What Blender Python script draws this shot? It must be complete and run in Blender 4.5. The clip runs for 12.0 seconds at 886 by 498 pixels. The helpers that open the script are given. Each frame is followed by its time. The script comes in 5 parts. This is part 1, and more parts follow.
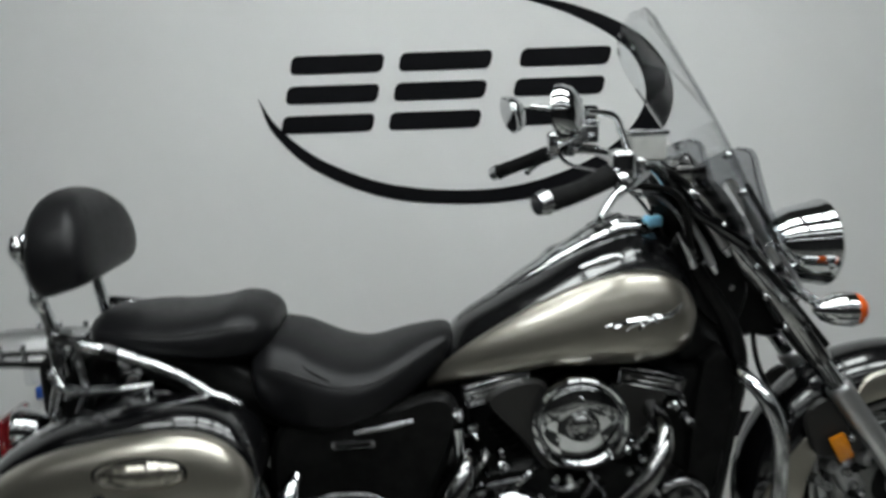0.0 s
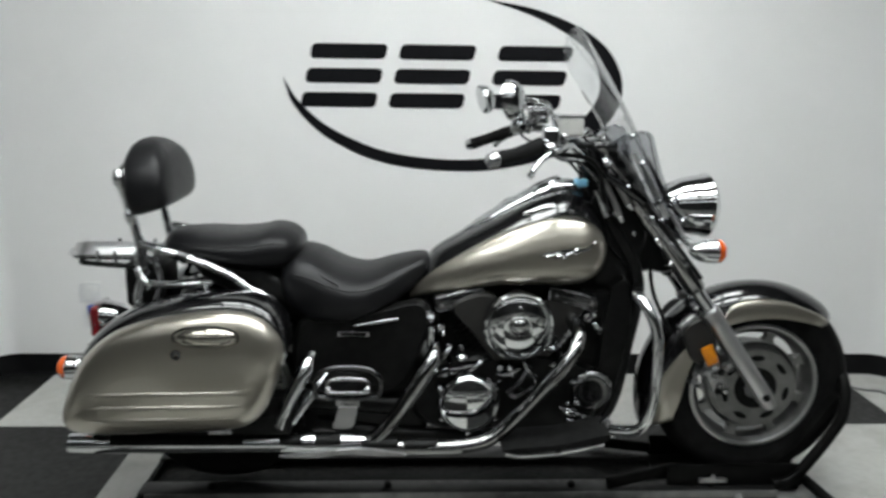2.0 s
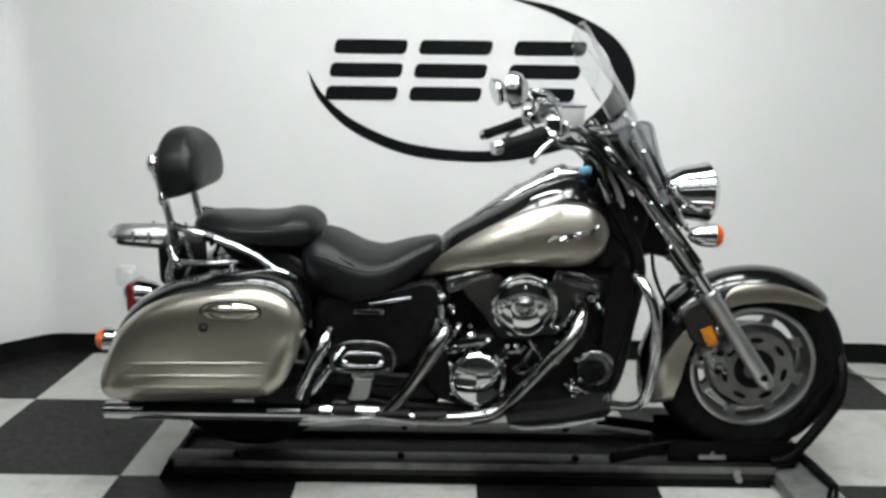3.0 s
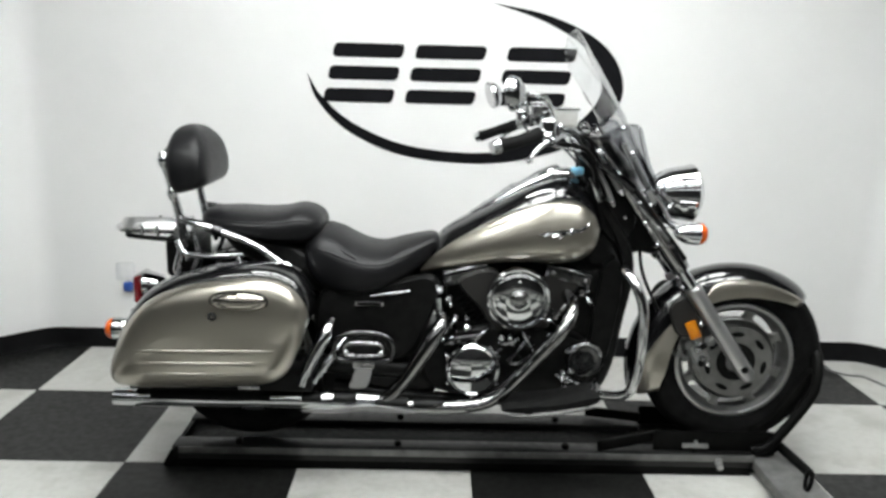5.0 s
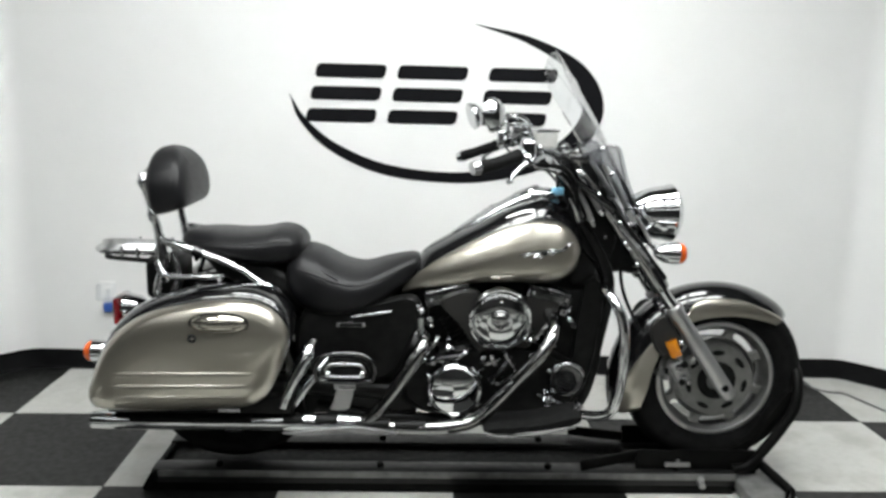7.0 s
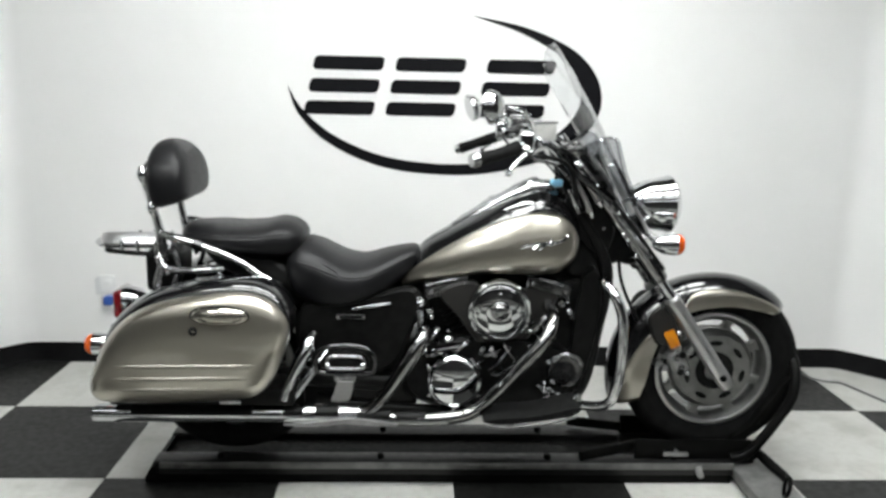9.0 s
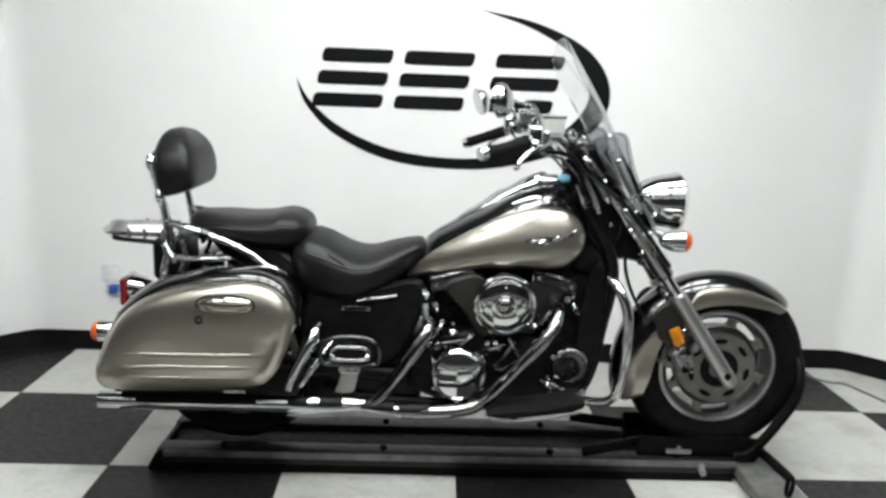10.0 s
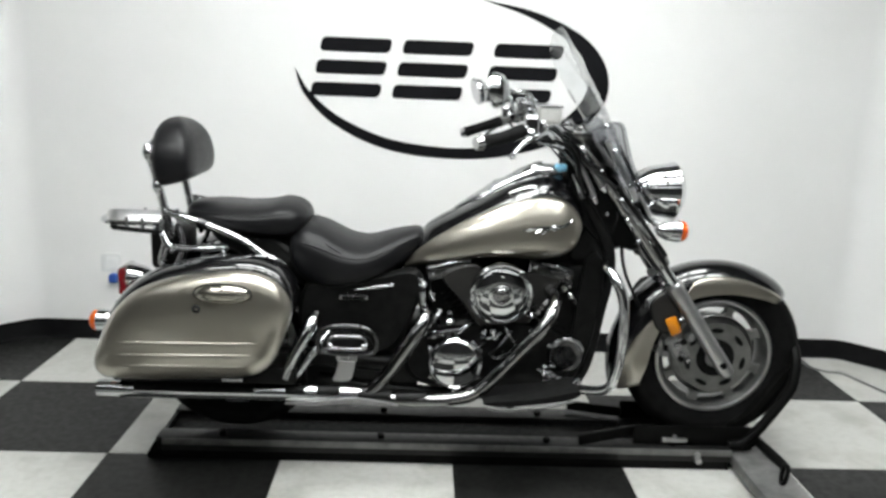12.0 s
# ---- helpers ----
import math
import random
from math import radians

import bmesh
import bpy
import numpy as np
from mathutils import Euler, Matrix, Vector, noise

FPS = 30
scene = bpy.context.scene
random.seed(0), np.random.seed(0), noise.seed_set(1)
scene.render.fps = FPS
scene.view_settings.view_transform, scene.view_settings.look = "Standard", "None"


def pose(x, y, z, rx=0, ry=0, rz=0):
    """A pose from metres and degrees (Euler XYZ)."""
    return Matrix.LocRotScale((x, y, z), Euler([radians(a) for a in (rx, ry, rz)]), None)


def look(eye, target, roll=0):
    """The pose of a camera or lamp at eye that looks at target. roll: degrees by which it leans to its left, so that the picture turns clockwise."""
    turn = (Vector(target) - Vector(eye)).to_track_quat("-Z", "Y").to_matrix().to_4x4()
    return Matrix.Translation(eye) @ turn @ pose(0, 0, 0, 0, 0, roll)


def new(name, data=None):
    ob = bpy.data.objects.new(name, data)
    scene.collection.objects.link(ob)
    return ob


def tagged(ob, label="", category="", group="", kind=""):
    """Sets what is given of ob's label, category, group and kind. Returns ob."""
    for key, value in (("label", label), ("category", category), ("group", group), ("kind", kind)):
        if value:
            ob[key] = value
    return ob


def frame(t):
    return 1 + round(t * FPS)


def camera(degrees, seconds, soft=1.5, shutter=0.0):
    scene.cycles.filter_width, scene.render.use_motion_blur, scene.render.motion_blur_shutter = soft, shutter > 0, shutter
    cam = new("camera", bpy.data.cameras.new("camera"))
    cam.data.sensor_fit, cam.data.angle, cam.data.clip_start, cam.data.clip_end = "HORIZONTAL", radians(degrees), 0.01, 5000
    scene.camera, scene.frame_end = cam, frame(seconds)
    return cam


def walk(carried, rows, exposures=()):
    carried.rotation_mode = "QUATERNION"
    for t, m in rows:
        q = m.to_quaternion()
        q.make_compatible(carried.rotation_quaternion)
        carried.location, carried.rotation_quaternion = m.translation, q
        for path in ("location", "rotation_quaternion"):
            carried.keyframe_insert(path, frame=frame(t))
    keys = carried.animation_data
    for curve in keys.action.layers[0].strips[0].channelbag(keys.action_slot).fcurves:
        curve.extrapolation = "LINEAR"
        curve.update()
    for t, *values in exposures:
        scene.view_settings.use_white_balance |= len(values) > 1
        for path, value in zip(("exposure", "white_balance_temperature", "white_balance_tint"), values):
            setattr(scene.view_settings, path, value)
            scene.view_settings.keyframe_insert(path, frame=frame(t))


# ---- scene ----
cam = camera(59.5, 12.0, soft=2.95, shutter=0.8)
PATH = [
    (0, (1.037, -1.6, 1.333), (1.089, 0.36, 0.94), -2.1),
    (0.2, (1.073, -1.664, 1.319), (1.101, 0.296, 0.923), -1.3),
    (0.3, (1.076, -1.697, 1.326), (1.108, 0.264, 0.932), -1.2),
    (0.5, (1.071, -1.799, 1.336), (1.092, 0.154, 0.907), -0.1),
    (0.7, (1.068, -1.879, 1.308), (1.093, 0.06, 0.818), 0.9),
    (0.8, (1.047, -1.927, 1.305), (1.121, 0.008, 0.807), 1.4),
    (1, (1.02, -2.047, 1.309), (1.091, -0.112, 0.807), 1.1),
    (1.2, (1.018, -2.099, 1.324), (1.102, -0.162, 0.832), 1.4),
    (1.3, (1.023, -2.132, 1.332), (1.117, -0.192, 0.857), 1.3),
    (1.5, (1.02, -2.176, 1.341), (1.121, -0.231, 0.885), 1.0),
    (1.7, (1.036, -2.193, 1.338), (1.148, -0.244, 0.905), 1.0),
    (1.8, (1.048, -2.196, 1.338), (1.153, -0.246, 0.908), 0.7),
    (2, (1.047, -2.228, 1.35), (1.122, -0.278, 0.913), 0.8),
    (2.2, (1.08, -2.236, 1.345), (1.108, -0.284, 0.912), 0.7),
    (2.3, (1.099, -2.253, 1.332), (1.11, -0.303, 0.885), 0.7),
    (2.5, (1.118, -2.273, 1.33), (1.093, -0.328, 0.863), 0.9),
    (2.7, (1.121, -2.315, 1.333), (1.074, -0.367, 0.881), 0.8),
    (2.8, (1.124, -2.329, 1.337), (1.081, -0.38, 0.891), 0.7),
    (3, (1.108, -2.372, 1.337), (1.102, -0.422, 0.893), 0.7),
    (3.2, (1.129, -2.403, 1.328), (1.102, -0.454, 0.88), 0.2),
    (4.8, (1.06, -2.478, 1.333), (1.096, -0.526, 0.898), 1.4),
    (5, (1.059, -2.486, 1.329), (1.097, -0.533, 0.899), 1.5),
    (5.2, (1.063, -2.484, 1.333), (1.097, -0.532, 0.902), 1.7),
    (5.5, (1.073, -2.485, 1.336), (1.125, -0.532, 0.91), 1.9),
    (5.7, (1.075, -2.481, 1.336), (1.135, -0.528, 0.91), 1.5),
    (6, (1.075, -2.485, 1.336), (1.139, -0.531, 0.913), 1.1),
    (6.2, (1.073, -2.482, 1.338), (1.133, -0.526, 0.925), 1.2),
    (6.5, (1.07, -2.483, 1.339), (1.137, -0.524, 0.941), 1.7),
    (6.7, (1.07, -2.483, 1.341), (1.133, -0.523, 0.949), 1.5),
    (7, (1.071, -2.488, 1.342), (1.146, -0.527, 0.955), 1.5),
    (7.2, (1.075, -2.487, 1.338), (1.156, -0.527, 0.948), 1.2),
    (8.8, (1.077, -2.493, 1.337), (1.153, -0.536, 0.934), 1.2),
    (9, (1.066, -2.496, 1.345), (1.147, -0.54, 0.937), 1.3),
    (9.2, (1.064, -2.495, 1.341), (1.145, -0.538, 0.936), 1.5),
    (9.5, (1.063, -2.499, 1.336), (1.137, -0.542, 0.928), 1.9),
    (9.7, (1.065, -2.495, 1.337), (1.135, -0.539, 0.925), 1.9),
    (10, (1.06, -2.498, 1.335), (1.13, -0.543, 0.917), 2.2),
    (10.2, (1.062, -2.496, 1.336), (1.128, -0.542, 0.913), 2.1),
    (10.5, (1.058, -2.499, 1.329), (1.128, -0.546, 0.902), 2.2),
    (10.7, (1.068, -2.504, 1.33), (1.131, -0.552, 0.899), 2.1),
    (11, (1.068, -2.5, 1.326), (1.131, -0.548, 0.894), 1.5),
    (11.2, (1.073, -2.507, 1.329), (1.141, -0.556, 0.893), 1.6),
    (11.5, (1.074, -2.506, 1.33), (1.146, -0.556, 0.892), 1.7),
    (11.7, (1.079, -2.506, 1.334), (1.145, -0.557, 0.893), 1.8),
    (12, (1.076, -2.506, 1.335), (1.142, -0.557, 0.892), 2.2),
]
EXPOSE = [(0, -0.92, 6350, 8), (0.5, -0.9, 6350, 8), (1.0, -0.82, 6350, 8), (1.5, -0.6, 6400, 9), (2.0, -0.42, 6400, 9), (2.5, -0.33, 6450, 9), (3.0, -0.2, 6450, 9), (5.0, 0.04, 6500, 10), (12.0, 0.06, 6500, 10)]
walk(cam, [(t, look(eye, target, roll)) for t, eye, target, roll in PATH], EXPOSE)

# ---------------------------------------------------------------- world
world = bpy.data.worlds.new("world")
scene.world = world
world.use_nodes = True
world.node_tree.nodes["Background"].inputs[0].default_value = (0.02, 0.02, 0.02, 1)
world.node_tree.nodes["Background"].inputs[1].default_value = 0.2

# room: back wall, side walls, and an unseen dark hall added behind the camera
BACK, LEFT, RIGHT, REAR, TOP = 1.163, -0.775, 3.22, -6.4, 2.8
BAY, WEST, EAST, SPLAY = -0.61, -3.66, 6.1, 1.773  # where the white side walls end, and the hall in front
MID = 0.11  # the centre line of the motorcycle
PANEL, TUBES = 18.6, 6.0


# ---------------------------------------------------------------- materials
def base(name, colour, rough=0.5, metal=0.0):
    m = bpy.data.materials.new(name)
    m.use_nodes = True
    n = m.node_tree.nodes["Principled BSDF"]
    n.inputs["Base Color"].default_value = (*colour, 1)
    n.inputs["Roughness"].default_value = rough
    n.inputs["Metallic"].default_value = metal
    return m, m.node_tree, n


def grain(tree, scale, detail=4.0, rough=0.6, coords="Object"):
    c = tree.nodes.new("ShaderNodeTexCoord")
    t = tree.nodes.new("ShaderNodeTexNoise")
    t.inputs["Scale"].default_value = scale
    t.inputs["Detail"].default_value = detail
    t.inputs["Roughness"].default_value = rough
    tree.links.new(c.outputs[coords], t.inputs["Vector"])
    return t.outputs["Fac"]


def ramp(tree, fac, stops):
    r = tree.nodes.new("ShaderNodeValToRGB")
    e = r.color_ramp.elements
    while len(e) < len(stops):
        e.new(0.5)
    for i, (p, c) in enumerate(stops):
        e[i].position, e[i].color = p, (*c, 1) if len(c) == 3 else c
    tree.links.new(fac, r.inputs[0])
    return r.outputs[0]


def relief(tree, node, fac, strength, distance):
    b = tree.nodes.new("ShaderNodeBump")
    b.inputs["Strength"].default_value = strength
    b.inputs["Distance"].default_value = distance
    tree.links.new(fac, b.inputs["Height"])
    tree.links.new(b.outputs[0], node.inputs["Normal"])


def varied(name, dark, light, scale, rough=(0.4, 0.6), metal=0.0, bump=0.0, bump_scale=300.0, bump_depth=0.001, coat=0.0, gloss=0.5):
    m, t, n = base(name, light, rough[0], metal)
    f = grain(t, scale)
    t.links.new(ramp(t, f, [(0.35, dark), (0.65, light)]), n.inputs["Base Color"])
    f2 = grain(t, scale * 7.3)
    t.links.new(ramp(t, f2, [(0.3, (rough[0],) * 3), (0.7, (rough[1],) * 3)]), n.inputs["Roughness"])
    if bump:
        relief(t, n, grain(t, bump_scale), bump, bump_depth)
    n.inputs["Specular IOR Level"].default_value = gloss
    if coat:
        n.inputs["Coat Weight"].default_value = coat
        n.inputs["Coat Roughness"].default_value = 0.04
    return m


WALL = varied("wall_paint", (0.83, 0.83, 0.825), (0.87, 0.87, 0.865), 1.6, (0.5, 0.6), bump=0.12, bump_scale=160, bump_depth=0.002)
CEIL = varied("ceiling_board", (0.09, 0.09, 0.089), (0.12, 0.12, 0.119), 3.0, (0.8, 0.9), bump=0.2, bump_scale=90)
REARWALL = varied("grey_wall_paint", (0.035, 0.035, 0.036), (0.06, 0.06, 0.06), 2.0, (0.5, 0.7), bump=0.1)
SKIRT = varied("black_vinyl", (0.004, 0.004, 0.0045), (0.007, 0.007, 0.0075), 12, (0.5, 0.6), bump=0.05, gloss=0.12)
VINYL = varied("black_film", (0.004, 0.004, 0.005), (0.006, 0.006, 0.0075), 6, (0.55, 0.65), gloss=0.1)
CHROME = varied("chrome", (0.57, 0.58, 0.59), (0.64, 0.645, 0.65), 5, (0.03, 0.07), metal=1.0)
# chrome darkened in its colour to stand in for dark reflections
PIPE = varied("dimmed_chrome", (0.25, 0.25, 0.25), (0.36, 0.355, 0.35), 11, (0.05, 0.12), metal=1.0)
SATIN = varied("satin_metal", (0.74, 0.74, 0.74), (0.82, 0.82, 0.82), 16, (0.285, 0.36), metal=1.0)
SLIDER = varied("brushed_alloy", (0.54, 0.54, 0.54), (0.6, 0.6, 0.6), 7, (0.36, 0.4), metal=1.0)
DISC = varied("worn_disc_steel", (0.22, 0.22, 0.217), (0.3, 0.3, 0.295), 18, (0.28, 0.4), metal=1.0)
CAST = varied("dull_cast_wheel", (0.2, 0.2, 0.197), (0.28, 0.28, 0.275), 22, (0.3, 0.45), metal=0.9, bump=0.1)
DARK_CHROME = varied("smoked_chrome", (0.06, 0.06, 0.062), (0.11, 0.11, 0.112), 9, (0.08, 0.16), metal=1.0)
DULL_CHROME = varied("dull_chrome", (0.3, 0.3, 0.31), (0.42, 0.42, 0.42), 14, (0.16, 0.3), metal=1.0)
ALLOY = varied("cast_alloy", (0.36, 0.36, 0.36), (0.48, 0.48, 0.48), 22, (0.3, 0.45), metal=0.9, bump=0.1)
BLACK = varied("black_lacquer", (0.003, 0.003, 0.0035), (0.005, 0.005, 0.0055), 4, (0.12, 0.2), coat=1.0)
ENGINE = varied("black_engine_paint", (0.004, 0.004, 0.004), (0.0085, 0.0085, 0.0083), 30, (0.285, 0.36), bump=0.1, gloss=0.12)
SATIN_BLACK = varied("satin_black_enamel", (0.012, 0.0115, 0.011), (0.02, 0.019, 0.018), 12, (0.36, 0.46), bump=0.1, gloss=0.4)
RUBBER = varied("tyre_rubber", (0.003, 0.003, 0.003), (0.007, 0.007, 0.007), 25, (0.6, 0.8), bump=0.2, gloss=0.1)
GRIP = varied("grip_rubber", (0.004, 0.004, 0.004), (0.008, 0.008, 0.008), 40, (0.7, 0.85), bump=0.3, gloss=0.15)
HIDE = varied("black_vinyl_hide", (0.005, 0.005, 0.0057), (0.0085, 0.0085, 0.0095), 9, (0.33, 0.42), bump=0.25, bump_scale=420, bump_depth=0.0006, gloss=0.25)
LIFT = varied("black_lift_paint", (0.0015, 0.0015, 0.0015), (0.006, 0.006, 0.0057), 7, (0.3, 0.55), bump=0.15, gloss=0.08)
RAIL = varied("worn_black_rail", (0.006, 0.006, 0.006), (0.018, 0.018, 0.0175), 5, (0.28, 0.5), bump=0.15, gloss=0.3)
STEEL = varied("scuffed_grey_steel", (0.12, 0.12, 0.117), (0.22, 0.22, 0.215), 13, (0.35, 0.55), metal=0.5, bump=0.15)
WHITEPLASTIC = varied("white_plastic", (0.7, 0.7, 0.69), (0.76, 0.76, 0.75), 20, (0.35, 0.45))
OUTLETWHITE = varied("outlet_white", (0.86, 0.86, 0.85), (0.9, 0.9, 0.89), 20, (0.35, 0.45))
PALE = varied("cloudy_plastic", (0.42, 0.42, 0.4), (0.5, 0.5, 0.48), 30, (0.25, 0.35))
BLUE = varied("blue_plastic", (0.02, 0.07, 0.3), (0.03, 0.1, 0.38), 30, (0.35, 0.45))
SKYTAG = varied("light_blue_tag", (0.25, 0.6, 0.85), (0.32, 0.68, 0.9), 30, (0.5, 0.6))
GREYCORD = varied("grey_cord", (0.12, 0.12, 0.12), (0.18, 0.18, 0.18), 40, (0.5, 0.6))
RED = varied("red_lens", (0.16, 0.006, 0.01), (0.26, 0.012, 0.015), 30, (0.1, 0.2), coat=0.5)
AMBER = varied("amber_lens", (0.6, 0.085, 0.012), (0.75, 0.13, 0.016), 30, (0.15, 0.25), coat=0.5)
YELLOW = varied("amber_reflector", (0.5, 0.16, 0.006), (0.62, 0.23, 0.01), 60, (0.15, 0.25), coat=0.5)


def champagne(name, rough):
    """Metallic flakes under a glossy clear lacquer."""
    m, t, n = base(name, (0.42, 0.38, 0.32), rough, 0.9)
    f = grain(t, 260, 2)
    t.links.new(ramp(t, f, [(0.3, (0.372, 0.35, 0.3)), (0.7, (0.392, 0.368, 0.316))]), n.inputs["Base Color"])
    t.links.new(ramp(t, grain(t, 6.0), [(0.35, (rough - 0.006,) * 3), (0.65, (rough + 0.01,) * 3)]), n.inputs["Roughness"])
    n.inputs["Coat Weight"].default_value = 1.0
    n.inputs["Coat Roughness"].default_value = 0.025
    return m


def floor_vinyl(name, dark, light, rough, gloss):
    m, t, n = base(name, light, 0.4)
    n.inputs["Specular IOR Level"].default_value = gloss
    info = t.nodes.new("ShaderNodeObjectInfo")
    c = t.nodes.new("ShaderNodeTexCoord")
    add = t.nodes.new("ShaderNodeVectorMath")
    mul = t.nodes.new("ShaderNodeVectorMath")
    mul.operation = "SCALE"
    mul.inputs["Scale"].default_value = 7.0
    comb = t.nodes.new("ShaderNodeCombineXYZ")
    for k in range(3):
        t.links.new(info.outputs["Random"], comb.inputs[k])
    t.links.new(comb.outputs[0], mul.inputs[0])
    t.links.new(c.outputs["Object"], add.inputs[0])
    t.links.new(mul.outputs[0], add.inputs[1])
    big, small = t.nodes.new("ShaderNodeTexNoise"), t.nodes.new("ShaderNodeTexNoise")
    for k, sc, dt in ((big, 5.5, 6.0), (small, 38.0, 5.0)):
        k.inputs["Scale"].default_value, k.inputs["Detail"].default_value = sc, dt
        t.links.new(add.outputs[0], k.inputs["Vector"])
    a = ramp(t, big.outputs["Fac"], [(0.3, dark), (0.52, light)])
    b = ramp(t, small.outputs["Fac"], [(0.25, (0.8, 0.8, 0.79)), (0.6, (1, 1, 1))])
    mix = t.nodes.new("ShaderNodeMix")
    mix.data_type, mix.blend_type = "RGBA", "MULTIPLY"
    mix.inputs["Factor"].default_value = 0.7
    t.links.new(a, mix.inputs["A"])
    t.links.new(b, mix.inputs["B"])
    t.links.new(mix.outputs["Result"], n.inputs["Base Color"])
    t.links.new(ramp(t, small.outputs["Fac"], [(0.3, (rough,) * 3), (0.75, (rough + 0.2,) * 3)]), n.inputs["Roughness"])
    relief(t, n, big.outputs["Fac"], 0.02, 0.004)
    return m


def clear(name, tint, low):
    m = bpy.data.materials.new(name)
    m.use_nodes = True
    t = m.node_tree
    t.nodes.clear()
    see, shine, mix, facing, curve, out = (t.nodes.new("ShaderNode" + k) for k in ("BsdfTransparent", "BsdfGlossy", "MixShader", "LayerWeight", "ValToRGB", "OutputMaterial"))
    see.inputs[0].default_value = (*tint, 1)
    shine.inputs["Roughness"].default_value = 0.03
    facing.inputs["Blend"].default_value = 0.5
    e = curve.color_ramp.elements
    e[0].position, e[0].color = 0.45, (low, low, low, 1)
    e[1].position, e[1].color = 1.0, (0.75, 0.75, 0.75, 1)
    e = e.new(0.75)
    e.color = (0.22, 0.22, 0.22, 1)
    t.links.new(facing.outputs["Facing"], curve.inputs[0])
    t.links.new(curve.outputs[0], mix.inputs[0])
    t.links.new(see.outputs[0], mix.inputs[1])
    t.links.new(shine.outputs[0], mix.inputs[2])
    t.links.new(mix.outputs[0], out.inputs[0])
    return m


def lamp_glow(name, strength):
    m = bpy.data.materials.new(name)
    m.use_nodes = True
    t = m.node_tree
    t.nodes.clear()
    e, o = t.nodes.new("ShaderNodeEmission"), t.nodes.new("ShaderNodeOutputMaterial")
    e.inputs[0].default_value = (0.97, 1.0, 0.985, 1)
    e.inputs[1].default_value = strength
    t.links.new(e.outputs[0], o.inputs[0])
    return m


PAINT = champagne("champagne_metallic", 0.292)
POLISHED = champagne("polished_champagne", 0.07)
TILE_WHITE = floor_vinyl("white_floor_vinyl", (0.39, 0.388, 0.36), (0.51, 0.51, 0.485), 0.34, 0.35)
TILE_BLACK = floor_vinyl("black_floor_vinyl", (0.0055, 0.0057, 0.0053), (0.0098, 0.01, 0.0094), 0.38, 0.28)
CLEAR = clear("clear_acrylic", (0.95, 0.955, 0.96), 0.035)
SMOKE = clear("smoky_acrylic", (0.74, 0.745, 0.755), 0.09)
GLOW = lamp_glow("lamp_cover", TUBES)
PANEL_GLOW = lamp_glow("lamp_diffuser", PANEL)


# ---------------------------------------------------------------- mesh tools
def link(name, bm, material, parent=None, label="", sharp=38.0):
    """Turns a bmesh into one object, under a parent where one is given."""
    bmesh.ops.recalc_face_normals(bm, faces=bm.faces)
    me = bpy.data.meshes.new(name)
    bm.to_mesh(me)
    bm.free()
    me.materials.append(material)
    me.shade_smooth()
    me.set_sharp_from_angle(angle=radians(sharp))
    ob = new(name, me)
    if parent is not None:
        ob.parent = parent
        if parent.parent is None:
            ob.matrix_parent_inverse = Matrix.Translation(-parent.location)
    if label:
        ob["label"] = label
    return ob


part = link


def thing(name, x, y, z, label, category, group="", kind=""):
    ob = new(name)
    ob.empty_display_size = 0.05
    ob.location = (x, y, z)
    return tagged(ob, label, category, group, kind)


def block(lo, hi, bevel=0.0, seg=2, bm=None):
    bm = bm or bmesh.new()
    lo, hi = Vector(lo), Vector(hi)
    made = bmesh.ops.create_cube(bm, size=1.0, matrix=Matrix.Translation((lo + hi) / 2) @ Matrix.Diagonal((*(hi - lo), 1)))
    if bevel:
        vs = made["verts"]
        es = list({e for v in vs for e in v.link_edges})
        bmesh.ops.bevel(bm, geom=es, offset=bevel, segments=seg, affect="EDGES", profile=0.5)
    return bm


def spline(pts, n=8, closed=False):
    """Catmull-Rom through the points, n steps a span."""
    p = [Vector(q) for q in pts]
    out, k = [], len(p)
    for i in range(k if closed else k - 1):
        a = p[(i - 1) % k] if closed or i > 0 else p[0] * 2 - p[1]
        b, c = p[i], p[(i + 1) % k]
        d = p[(i + 2) % k] if closed or i + 2 < k else p[-1] * 2 - p[-2]
        for s in range(n):
            t = s / n
            out.append(0.5 * (2 * b + (c - a) * t + (2 * a - 5 * b + 4 * c - d) * t * t + (3 * b - a - 3 * c + d) * t ** 3))
    if not closed:
        out.append(p[-1])
    return out


def curve_at(xs, ys):
    """A smooth function through the given stations."""
    pts = spline([(x, y, 0) for x, y in zip(xs, ys)], 10)
    px, py = [q.x for q in pts], [q.y for q in pts]
    return lambda v: float(np.interp(v, px, py))


def skin(bm, rings, loop=True, cap=True):
    """Quads between rings of equal length."""
    rows = [[bm.verts.new(p) for p in r] for r in rings]
    n = len(rows[0])
    for a, b in zip(rows, rows[1:]):
        for i in range(n if loop else n - 1):
            j = (i + 1) % n
            bm.faces.new((a[i], a[j], b[j], b[i]))
    if cap and loop:
        bm.faces.new(rows[0][::-1])
        bm.faces.new(rows[-1])
    return bm


